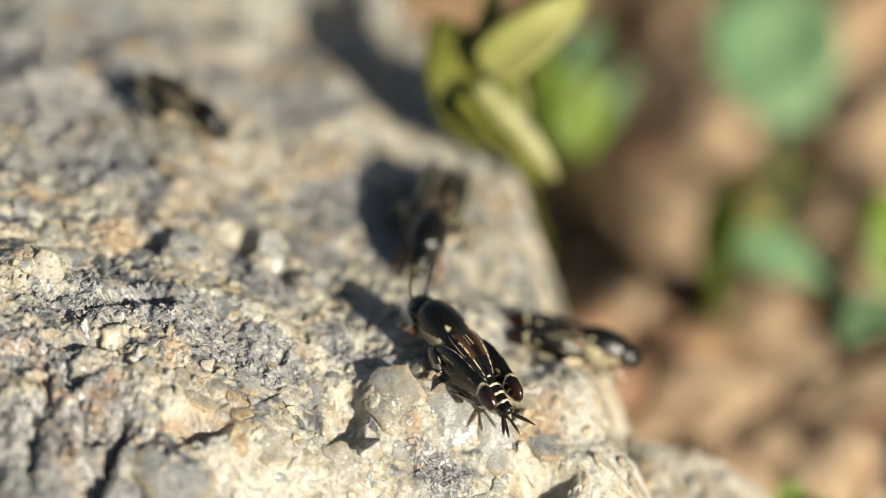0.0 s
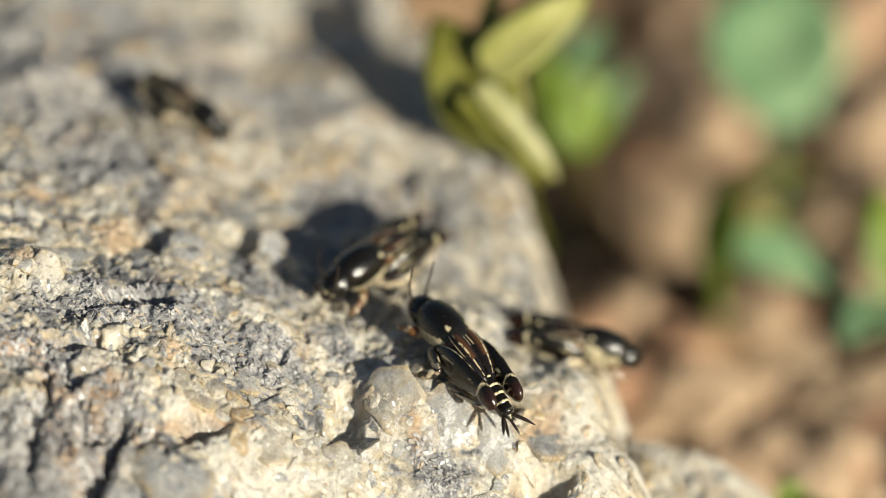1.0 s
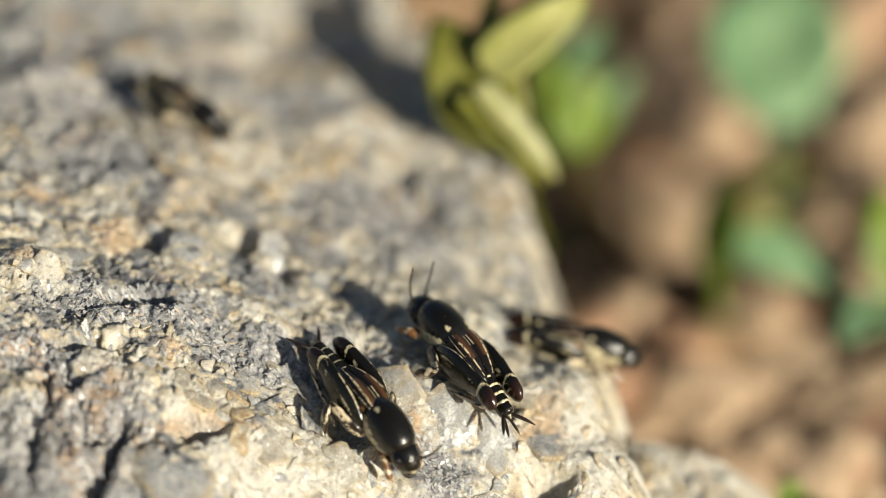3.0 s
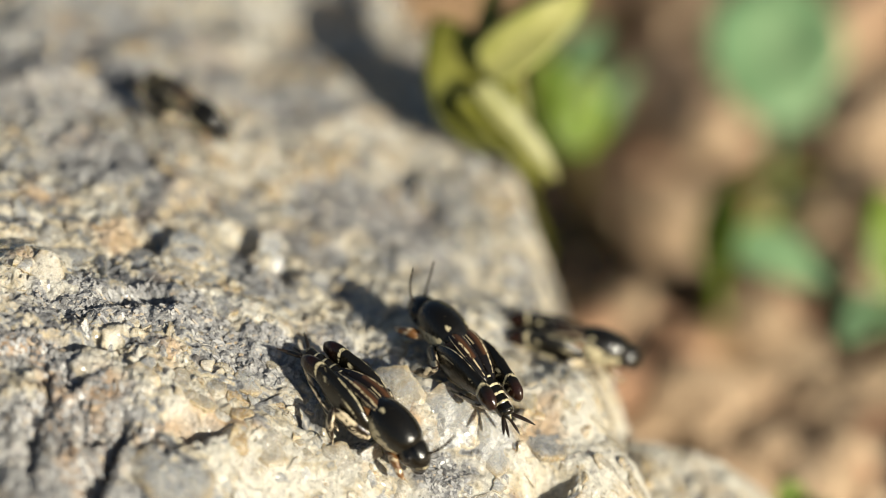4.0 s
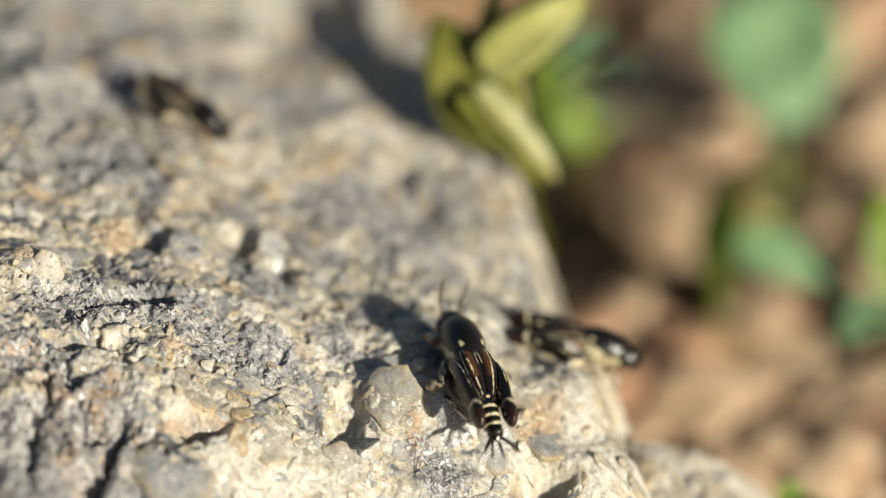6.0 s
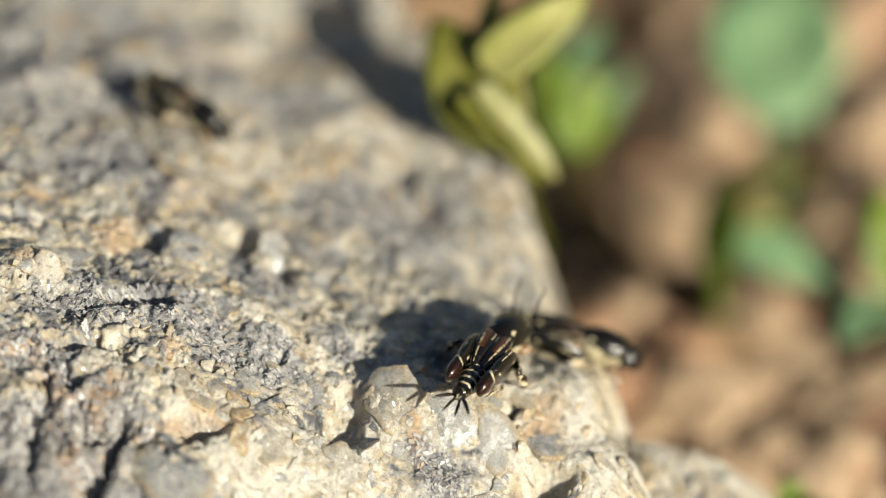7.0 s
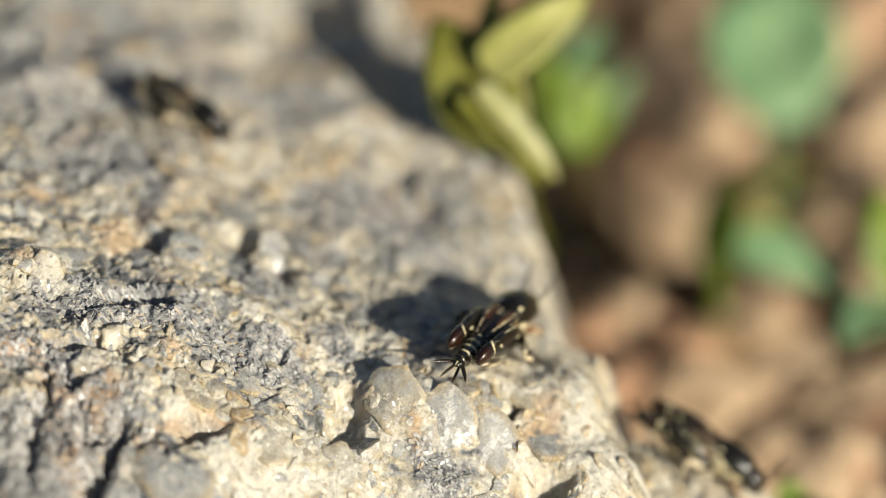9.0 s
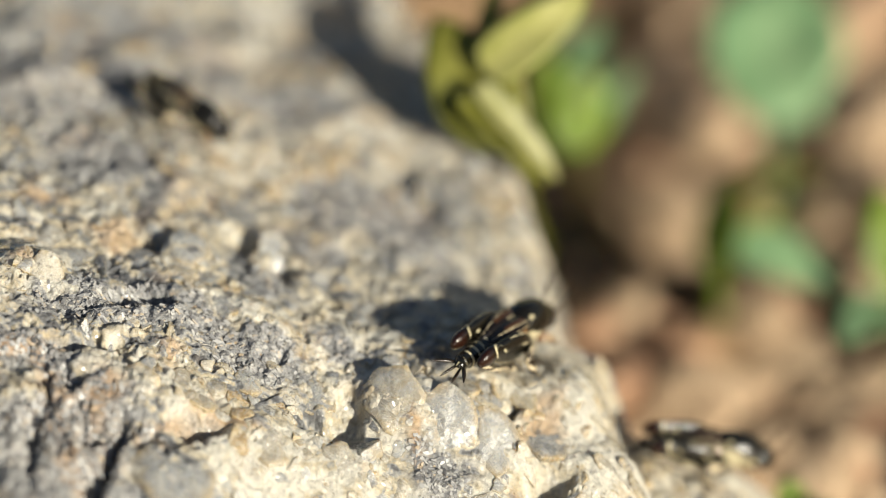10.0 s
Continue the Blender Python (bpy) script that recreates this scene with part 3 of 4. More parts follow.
# ---- the broken crystals in the rock ----
def sow(seed=5):
    """Places and reach of the crystals: the known large ones first, then others thrown between them."""
    rnd = np.random.RandomState(seed)
    x, y = rnd.uniform(-16.0, 10.5, 42000), rnd.uniform(-14.0, 22.0, 42000)
    mica, feld, glass = mica_share(x, y)
    reach = np.where(glass > 0.45, 0.40, 0.33) * rnd.choice((0.45, 0.62, 0.8, 1.0, 1.3, 1.75), 42000) * np.where(y > 2.0, 1.6, 1.0)
    kept = [(g[0], g[1], (1.12 if g in QUARTZ_GRAINS else 0.72) * math.sqrt(g[2] * g[3]), g[6], 1.0 if g in QUARTZ_GRAINS else 0.7) for g in QUARTZ_GRAINS + FELDSPAR_GRAINS]
    grid = {}
    cell = lambda px, py: (int(px // 1.4), int(py // 1.4))
    for row in kept:
        grid.setdefault(cell(row[0], row[1]), []).append(row)
    lot = rnd.uniform(0, 1, (42000, 3))
    for k in range(42000):
        px, py, r = x[k], y[k], reach[k]
        i, j = cell(px, py)
        near = [q for a in (-1, 0, 1) for b in (-1, 0, 1) for q in grid.get((i + a, j + b), ())]
        if any((q[0] - px) ** 2 + (q[1] - py) ** 2 < (0.62 * (q[2] + r)) ** 2 for q in near):
            continue
        cream = 0.32 + 0.50 * feld[k] + 0.10 * glass[k] + 0.75 * float(fbm(np.array([px * 0.30]), np.array([py * 0.26]), 57, 3)[0])
        if py > 1.0:
            cream += 0.22 + 2.6 * float(fbm(np.array([px * 0.50]), np.array([py * 0.40]), 63, 2)[0])
        if lot[k, 0] < cream:
            tone, clear = 0.26 + 0.34 * lot[k, 1], 0.3 + 0.45 * glass[k]
            if lot[k, 2] < 0.14:
                tone = 0.82
        else:
            tone, clear = -0.10 + 0.32 * lot[k, 1], 0.95
        if py > 1.0:
            tone = tone - 0.05 if clear > 0.8 else tone + 0.26
        row = (px, py, r, tone, clear)
        kept.append(row)
        grid.setdefault((i, j), []).append(row)
    return np.array(kept)


def crystal_mesh(seeds, k, near, proud, rough, rnd):
    """One crystal: the room that its neighbours leave it, with a broken top of a few faces. Points, faces, its middle, nearness to its edge."""
    px, py, r = seeds[k, :3]
    n = 22
    ang = np.linspace(0, 2 * np.pi, n, endpoint=False) + rnd.uniform(0, 1)
    dx, dy = seeds[near, 0] - px, seeds[near, 1] - py
    dist = np.hypot(dx, dy)
    half = np.maximum((dist ** 2 + r ** 2 - seeds[near, 2] ** 2) / (2 * dist), 0.06)
    c = np.cos(ang[:, None] - np.arctan2(dy, dx)[None, :])
    out = np.where(c > 0.05, half[None, :] / np.maximum(c, 0.05), 9.0).min(axis=1)
    out = np.maximum(np.minimum(out, 1.5 * r) * (1 - 0.05 * rnd.uniform(0, 1, n)) - 0.003, 0.05)
    e = 0.25
    zz = rock_form(np.array([px, px + e, px - e, px, px]), np.array([py, py, py, py + e, py - e]))
    gx, gy = np.clip((zz[1] - zz[2]) / (2 * e), -2.5, 2.5), np.clip((zz[3] - zz[4]) / (2 * e), -2.5, 2.5)
    level = zz.mean()
    nrm = np.array([-gx, -gy, 1.0])
    nrm /= np.linalg.norm(nrm)
    size = out.mean()
    # broken faces: the lowest of a few tilted planes
    planes = [(proud + 0.05 * size, *rnd.normal(0, 0.12 * rough, 2))]
    planes += [(proud + size * rnd.uniform(0.06, 0.20), *rnd.normal(0, 0.34 * rough, 2)) for _ in range(3)]
    f = np.repeat([0.96, 1.0, 0.94, 0.74, 0.48, 0.24], n)
    u, w = f * np.tile(out * np.cos(ang), 6), f * np.tile(out * np.sin(ang), 6)
    # neighbours share one ragged course
    u, w, f_all = np.append(u, 0.0), np.append(w, 0.0), np.append(f, 0.0)
    sx, sy = px + u, py + w
    u, w = u + 0.18 * rough * fbm(sx * 1.9, sy * 1.9, 101, 4, 0.6), w + 0.18 * rough * fbm(sx * 1.9, sy * 1.9, 107, 4, 0.6)
    h = np.min([p0 + p1 * u + p2 * w for p0, p1, p2 in planes], axis=0)
    h = h + 0.10 * rough * size * fbm(sx * 3.1, sy * 3.1, 111 + k % 7, 4, 0.6) - 0.03 * size * f_all ** 3
    h[n:2 * n] -= 0.022
    h[:n] = -0.30 - 0.2 * size
    q = np.column_stack([px + u, py + w, level + gx * u + gy * w]) + h[:, None] * nrm
    faces = [(i * n + j, i * n + (j + 1) % n, (i + 1) * n + (j + 1) % n, (i + 1) * n + j) for i in range(5) for j in range(n)]
    faces += [(5 * n + j, 5 * n + (j + 1) % n, 6 * n) for j in range(n)]
    return q, faces, np.array([px, py, level]), np.append(np.repeat([1.0, 1.0, 0.9, 0.10, 0.0, 0.0], n), 0.0)


def build_crystals():
    rnd = np.random.RandomState(9)
    seeds = sow()
    mica, feld, glass = mica_share(seeds[:, 0], seeds[:, 1])
    form = rock_form(seeds[:, 0], seeds[:, 1])
    open_rock = base_z(seeds[:, 0], seeds[:, 1])
    folded = soft(seeds[:, 0], seeds[:, 1], FOLDS[0], FOLDS[1], 3.2, 2.4)
    bare = rnd.uniform(0, 1, len(seeds))
    verts, faces, tones, clears, edges = [], [], [], [], []
    apart, start = 0, 0
    for k in range(len(seeds)):
        x, y, r, tone, clear = seeds[k]
        if k >= 21 and ((mica[k] > 0.42 and (y < 2.0 or bare[k] < 0.35)) or bare[k] < (0.42 if y < 1.0 else 0.12) - 0.12 * glass[k] - 0.25 * glass[k] + 0.60 * folded[k] or form[k] < open_rock[k] - (0.55 if x < 5 else 3.0)):
            continue
        d = np.hypot(seeds[:, 0] - x, seeds[:, 1] - y)
        near = np.argsort(d)[1:19]
        proud, rough = (rnd.uniform(0.01, 0.05), 0.75 if clear > 0.8 else 0.9) if glass[k] > 0.4 or k < 21 else (rnd.uniform(-0.08, 0.03), 0.9)
        if y > 1.0:
            proud, rough = proud + 0.07, 1.5
        q, f, middle, edge = crystal_mesh(seeds, k, near, proud, rough, rnd)
        if apart < 300 and -7.5 < x < 6.5 and -12.5 < y < -4.0 and r > 0.18:
            ob = mesh_object("quartz_grain" if clear > 0.8 else "feldspar_grain", q - middle, f, MINERAL, ROCK, tone=np.full(len(q), tone - 0.03), clear=np.full(len(q), clear), edge=edge)
            ob.data.set_sharp_from_angle(angle=radians(24))
            ob.location = Vector(middle) * MM
            apart += 1
            continue
        faces += [tuple(i + start for i in g) for g in f]
        verts.append(q)
        start += len(q)
        tones.append(np.full(len(q), tone - 0.03))
        clears.append(np.full(len(q), clear))
        edges.append(edge)
    ob = mesh_object("crystals", np.vstack(verts), faces, MINERAL, ROCK, "small broken crystals of quartz and feldspar", tone=np.concatenate(tones), clear=np.concatenate(clears), edge=np.concatenate(edges))
    ob.data.set_sharp_from_angle(angle=radians(24))
    tagged(ob, kind="stuff")


build_crystals()


def build_flakes(count=24000):
    """Thin flakes of mica that lie on the dark patches."""
    rnd = np.random.RandomState(21)
    x, y = rnd.uniform(-15.5, 5.5, 90000), rnd.uniform(-13.5, 6.0, 90000)
    z, mica, tone, rust, glass = rock_parts(x, y)
    keep = np.flatnonzero((mica > 0.38 + 0.45 * rnd.uniform(0, 1, 90000)) & (z > base_z(x, y) - 1.2))[:count]
    x, y, z = x[keep], y[keep], z[keep]
    e = 0.12
    gx = (rock_parts(x + e, y)[0] - rock_parts(x - e, y)[0]) / (2 * e)
    gy = (rock_parts(x, y + e)[0] - rock_parts(x, y - e)[0]) / (2 * e)
    m, n = len(keep), 6
    turn = radians(14) + rnd.normal(0, 0.5, m)
    length, width = rnd.uniform(0.03, 0.11, m) * (1 + (rnd.uniform(0, 1, m) > 0.95)), rnd.uniform(0.018, 0.055, m)
    tx, ty = np.clip(gx, -1.2, 1.2) + rnd.normal(0, 0.16, m), np.clip(gy, -1.2, 1.2) + rnd.normal(0, 0.16, m)
    ang = np.linspace(0, 2 * np.pi, n, endpoint=False)[None, :] + rnd.uniform(-0.5, 0.5, (m, n))
    u, w = np.cos(ang) * length[:, None], np.sin(ang) * width[:, None]
    dx, dy = u * np.cos(turn)[:, None] - w * np.sin(turn)[:, None], u * np.sin(turn)[:, None] + w * np.cos(turn)[:, None]
    top = np.stack([x[:, None] + dx, y[:, None] + dy, (z + 0.015)[:, None] + tx[:, None] * dx + ty[:, None] * dy], axis=2)
    low = top - np.array([0, 0, 0.03])
    verts = np.concatenate([top, low], axis=1).reshape(-1, 3)
    faces = []
    for k in range(m):
        o = k * 2 * n
        faces.append(tuple(range(o, o + n)))
        faces += [(o + (j + 1) % n, o + j, o + n + j, o + n + (j + 1) % n) for j in range(n)]
    ob = mesh_object("mica_flakes", verts, faces, FLAKES, ROCK, "silvery grey flakes of mica", smooth=False)
    tagged(ob, kind="stuff")


build_flakes()


# ---- the ground beside the rock ----
GROUND_LEVEL = -13.0
HOLLOW = (5.40, 16.60)
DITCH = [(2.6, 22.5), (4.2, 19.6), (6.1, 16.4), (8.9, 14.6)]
GAP = (4.99, 29.27)
BARE = (7.30, 14.65)


def ditch_way(x, y):
    """Distance to the ditch at the rock's foot."""
    best = np.full(np.shape(x), 1e9)
    for (ax, ay), (bx, by) in zip(DITCH, DITCH[1:]):
        t = np.clip(((x - ax) * (bx - ax) + (y - ay) * (by - ay)) / ((bx - ax) ** 2 + (by - ay) ** 2), 0, 1)
        best = np.minimum(best, np.hypot(x - ax - t * (bx - ax), y - ay - t * (by - ay)))
    return best


def ground_z(x, y):
    near = np.exp(-((x - 5) ** 2 + (y - 5) ** 2) / 90.0 ** 2)
    f1, f2, ox, oy, r1, r2 = cells(x * 0.28, y * 0.28, 71)
    return GROUND_LEVEL + near * (3.2 * fbm(x * 0.09, y * 0.09, 81, 5) + 1.5 * (0.5 - f1) * (r1 > 0.35)) - 1.2 * np.exp(-(ditch_way(x, y) / 1.7) ** 2) - 5.0 * np.exp(-((x - GAP[0]) ** 2 + (y - GAP[1]) ** 2) / 5.0 ** 2) + 0.8 * np.exp(-((x - HOLLOW[0] - 5.0) ** 2 + (y - HOLLOW[1] + 5.0) ** 2) / 3.0 ** 2) + 5.0 * fbm(x * 0.004, y * 0.004, 91, 3) * (1 - near)


def build_ground():
    gx = np.concatenate([-np.geomspace(1.5e5, 60, 26), lines((-50, 70, 0.6)), np.geomspace(72, 1.5e5, 26)])
    gy = np.concatenate([-np.geomspace(1.5e5, 60, 26), lines((-50, 80, 0.6)), np.geomspace(82, 1.5e5, 26)])
    X, Y = np.meshgrid(gx, gy, indexing="ij")
    verts = np.column_stack([X.ravel(), Y.ravel(), ground_z(X.ravel(), Y.ravel())])
    a, b = len(gx), len(gy)
    i = (np.arange(a - 1)[:, None] * b + np.arange(b - 1)[None, :]).ravel()
    ob = mesh_object("ground", verts, np.column_stack([i, i + b, i + b + 1, i + 1]).tolist(), SOIL)
    return tagged(ob, "dry crumbly tan and reddish-brown soil", "ground", kind="structure")


build_ground()


def ground_at(x, y, lift=0.0):
    return Vector((x, y, float(ground_z(np.array([float(x)]), np.array([float(y)]))[0]) + lift)) * MM


def clod(x, y, sx, sy, sz, mat, seed, turn=0.0):
    ob = chunk("soil_clod", mat, (sx, sy, sz), seed, detail=3, cuts=5, rough=0.35, smooth=True)
    ob.matrix_basis = Matrix.Translation(ground_at(x, y, 0.45 * sz)) @ pose(0, 0, 0, 0, 0, turn)
    look_of = {CLOD.name: "dry tan", RED_CLOD.name: "reddish-brown", SHADE_CLOD.name: "near-black shade-coloured"}[mat.name]
    return tagged(ob, look_of + " clod of soil lying on the ground", "clod", "clods on the ground")


def scatter_clods():
    spots = [(6.60, 12.19, 1.1, 1.1, 1.2), (6.62, 20.10, 0.9, 1.7, 1.4), (8.04, 17.51, 1.3, 1.3, 1.3), (9.53, 22.77, 1.9, 1.7, 1.5),
             (15.96, 22.95, 2.6, 1.8, 1.6), (14.95, 18.02, 1.6, 2.0, 1.4), (8.76, 6.39, 2.0, 2.0, 1.6), (11.00, 11.07, 1.8, 1.5, 1.2),
             (8.74, 29.27, 1.4, 3.0, 1.5), (13.08, 9.17, 1.8, 1.4, 1.1), (10.80, 7.62, 1.5, 1.5, 1.2), (14.00, 5.49, 2.0, 1.6, 1.3), (12.82, 6.85, 1.9, 2.2, 1.3), (11.19, 4.29, 2.0, 2.0, 1.2), (13.26, 3.40, 1.9, 2.0, 1.3),
             (15.07, 7.93, 1.6, 1.8, 1.2), (9.75, 2.81, 1.8, 1.8, 1.2), (14.66, 2.81, 1.6, 2.0, 1.2), (12.32, 9.80, 1.5, 1.5, 1.1), (8.90, 25.32, 1.2, 2.2, 1.4)]
    for k, (x, y, sx, sy, sz) in enumerate(spots):
        clod(x, y, sx, sy, sz, CLOD, 300 + k, 20 * k)
    red = [(7.08, 8.55, 0.9, 2.4, 1.1), (12.63, 20.99, 1.8, 1.1, 1.0), (8.00, 21.87, 1.2, 1.6, 1.1), (5.34, 10.43, 1.2, 1.3, 1.0)]
    for k, (x, y, sx, sy, sz) in enumerate(red):
        clod(x, y, sx, sy, sz, RED_CLOD, 330 + k, 15 * k)
    # added clods along the ditch, with its deep shade put into their colour
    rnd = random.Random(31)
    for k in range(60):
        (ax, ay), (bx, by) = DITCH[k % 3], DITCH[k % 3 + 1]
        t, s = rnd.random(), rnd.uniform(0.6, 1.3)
        clod(ax + t * (bx - ax) + rnd.gauss(0, 0.6), ay + t * (by - ay) + rnd.gauss(0, 0.9), 1.3 * s, 1.1 * s, 0.5 * s, SHADE_CLOD, 360 + k, rnd.uniform(0, 180))
    rnd = random.Random(12)
    for k in range(150):
        x, y = rnd.uniform(5, 19), rnd.uniform(0, 46)
        if float(ditch_way(np.array([x]), np.array([y]))[0]) < 2.4 or (abs(x - BARE[0]) < 2.4 and abs(y - BARE[1]) < 3.0):
            continue
        s = rnd.choice((0.5, 0.7, 0.9, 1.2, 1.6))
        clod(x, y, s * rnd.uniform(0.8, 1.5), s * rnd.uniform(0.8, 1.3), s * rnd.uniform(0.6, 1.0), CLOD if rnd.random() < 0.75 else RED_CLOD, 400 + k, rnd.uniform(0, 180))


scatter_clods()


# ---- plants ----
def leaf(base, tip, width, mat, parent, roll=0.0, fold=0.25, droop=0.1, round_=1.0, peak=0.0, name="leaf"):
    """A leaf blade with thickness from base to tip; fold raises its edges, droop bows it down."""
    base, tip = Vector(base), Vector(tip)
    along = tip - base
    length = along.length
    m, n = 22, 13
    s, v = np.meshgrid(np.linspace(0, 1, m), np.linspace(-1, 1, n), indexing="ij")
    outline = np.maximum(np.sin(np.pi * s ** (peak or 0.8 / round_)) ** (0.75 / round_), 0.04)
    x, y = s * length, v * outline * width * 0.5
    z = np.abs(v) * outline * width * 0.5 * fold + droop * length * np.sin(np.pi * s) + 0.03 * width * np.sin(9 * s + 2 * v)
    top = np.column_stack([x.ravel(), y.ravel(), z.ravel()])
    thick = 0.10 + 0.10 * (1 - np.abs(v.ravel()))
    low = top - np.column_stack([0 * thick, 0 * thick, thick])
    q = lambda i, j: i * n + j
    off = m * n
    faces = [(q(i, j), q(i + 1, j), q(i + 1, j + 1), q(i, j + 1)) for i in range(m - 1) for j in range(n - 1)]
    faces += [tuple(k + off for k in reversed(f)) for f in faces]
    loop = [q(i, 0) for i in range(m)] + [q(m - 1, j) for j in range(1, n)] + [q(i, n - 1) for i in range(m - 2, -1, -1)] + [q(0, j) for j in range(n - 2, 0, -1)]
    faces += [(loop[k], loop[k - 1], loop[k - 1] + off, loop[k] + off) for k in range(len(loop))]
    vein = np.exp(-(v.ravel() * 9) ** 2) + 0.35 * np.exp(-((np.abs(v) * 3 - s * 9) % 1.0 - 0.5) ** 2 * 60).ravel()
    ob = mesh_object(name, np.vstack([top, low]), faces, mat, parent, vein=np.clip(np.tile(vein, 2), 0, 1))
    ax = along.normalized()
    up = Vector((0, 0, 1)) - ax * ax.z
    if up.length < 0.05:
        up = Vector((0, -1, 0))
    up.normalize()
    side = up.cross(ax)
    turn = Matrix((ax, side, up)).transposed().to_4x4()
    ob.matrix_basis = Matrix.Translation(base * MM) @ turn @ pose(0, 0, 0, roll)
    return ob


def stem(points, radius, mat, parent, name="stem"):
    return loft(name, [(*p, radius * (1 - 0.1 * k), radius * (1 - 0.1 * k)) for k, p in enumerate(points)], mat, parent, m=20, n=8)


def plant(label):
    return tagged(new("seedling"), label, "plant", "seedlings on the soil")


def root(x, y):
    p = ground_at(x, y, -0.6)
    return (p.x / MM, p.y / MM, p.z / MM)


def build_plants():
    a = plant("pale yellow-green seedling with folded leaves growing against the rock")
    foot = root(3.64, 16.32)
    fork = (1.18, 6.59, 2.60)
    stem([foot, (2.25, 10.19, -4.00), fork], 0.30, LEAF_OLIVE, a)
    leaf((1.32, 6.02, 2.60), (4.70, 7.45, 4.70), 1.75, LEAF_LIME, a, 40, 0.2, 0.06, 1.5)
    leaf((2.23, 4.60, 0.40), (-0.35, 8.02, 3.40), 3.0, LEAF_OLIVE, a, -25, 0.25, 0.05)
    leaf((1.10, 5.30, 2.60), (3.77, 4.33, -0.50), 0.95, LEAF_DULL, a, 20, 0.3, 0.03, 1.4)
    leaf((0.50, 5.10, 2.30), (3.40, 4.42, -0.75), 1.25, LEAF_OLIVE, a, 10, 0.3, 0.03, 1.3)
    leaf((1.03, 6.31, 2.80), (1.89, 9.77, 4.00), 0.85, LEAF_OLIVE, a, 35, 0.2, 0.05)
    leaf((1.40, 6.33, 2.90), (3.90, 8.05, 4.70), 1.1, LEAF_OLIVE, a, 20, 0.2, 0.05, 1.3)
    b = plant("small green seedling with broad leaves on bare soil")
    foot = root(5.38, 19.41)
    fork = (4.92, 14.00, -6.60)
    stem([foot, fork], 0.15, LEAF_OLIVE, b)
    leaf(fork, (3.60, 15.64, -3.60), 2.2, LEAF_GREEN, b, 0, 0.2, 0.05)
    leaf(fork, (6.96, 18.49, -6.00), 0.85, LEAF_BLUE, b, 20, 0.2, 0.05)
    leaf(fork, (5.09, 15.23, -3.80), 1.7, LEAF_GREEN, b, 20, 0.2, 0.05)
    leaf((4.50, 14.64, -4.60), (5.60, 17.90, -3.60), 1.3, LEAF_BLUE, b, 0, 0.2, 0.05)
    c = plant("seedling with one large round blue-green leaf on bare soil")
    foot = root(12.32, 19.41)
    stem([foot, (12.03, 16.70, -7.60)], 0.28, LEAF_BLUE, c)
    leaf((12.08, 16.30, -7.10), (11.89, 21.49, -4.10), 4.9, LEAF_BLUE, c, 0, 0.12, 0.06, 1.6, 1.05)
    leaf((11.07, 19.49, -7.60), (13.67, 17.90, -8.10), 2.0, LEAF_BLUE, c, 10, 0.2, 0.05, 1.4)
    d = plant("bright green seedling with narrow arching leaves on bare soil")
    foot = root(9.82, 11.71)
    fork = (9.56, 9.44, -8.60)
    stem([foot, fork], 0.28, LEAF_GREEN, d)
    leaf(fork, (10.34, 12.67, -6.60), 1.9, LEAF_GREEN, d, -30, 0.3, 0.05)
    leaf((9.98, 11.52, -6.60), (13.24, 13.00, -6.60), 0.8, LEAF_OLIVE, d, 0, 0.3, 0.08)
    leaf((10.03, 10.10, -7.60), (14.26, 9.60, -9.60), 2.2, LEAF_BLUE, d, 15, 0.2, 0.08, 1.3)
    leaf((10.24, 11.27, -8.40), (13.27, 12.67, -7.60), 0.8, LEAF_LIME, d, 25, 0.2, 0.08)
    e = plant("green seedling with two rounded leaves on bare soil")
    foot = root(16.29, 11.71)
    fork = (15.72, 7.87, -8.60)
    stem([foot, fork], 0.28, LEAF_BLUE, e)
    leaf(fork, (13.48, 4.80, -7.60), 2.1, LEAF_BLUE, e, 0, 0.2, 0.06, 1.7)
    leaf(fork, (15.18, 10.69, -5.60), 1.9, LEAF_GREEN, e, 0, 0.2, 0.06)
    f = plant("tiny green seedling on bare soil")
    foot = root(11.74, 0.79)
    fork = (11.44, -1.71, -9.60)
    stem([foot, fork], 0.2, LEAF_GREEN, f)
    leaf(fork, (11.33, -1.31, -8.60), 1.3, LEAF_GREEN, f, 0, 0.2, 0.06, 1.4)
    leaf(fork, (12.60, -2.98, -8.60), 1.2, LEAF_GREEN, f, 0, 0.2, 0.06, 1.4)


build_plants()


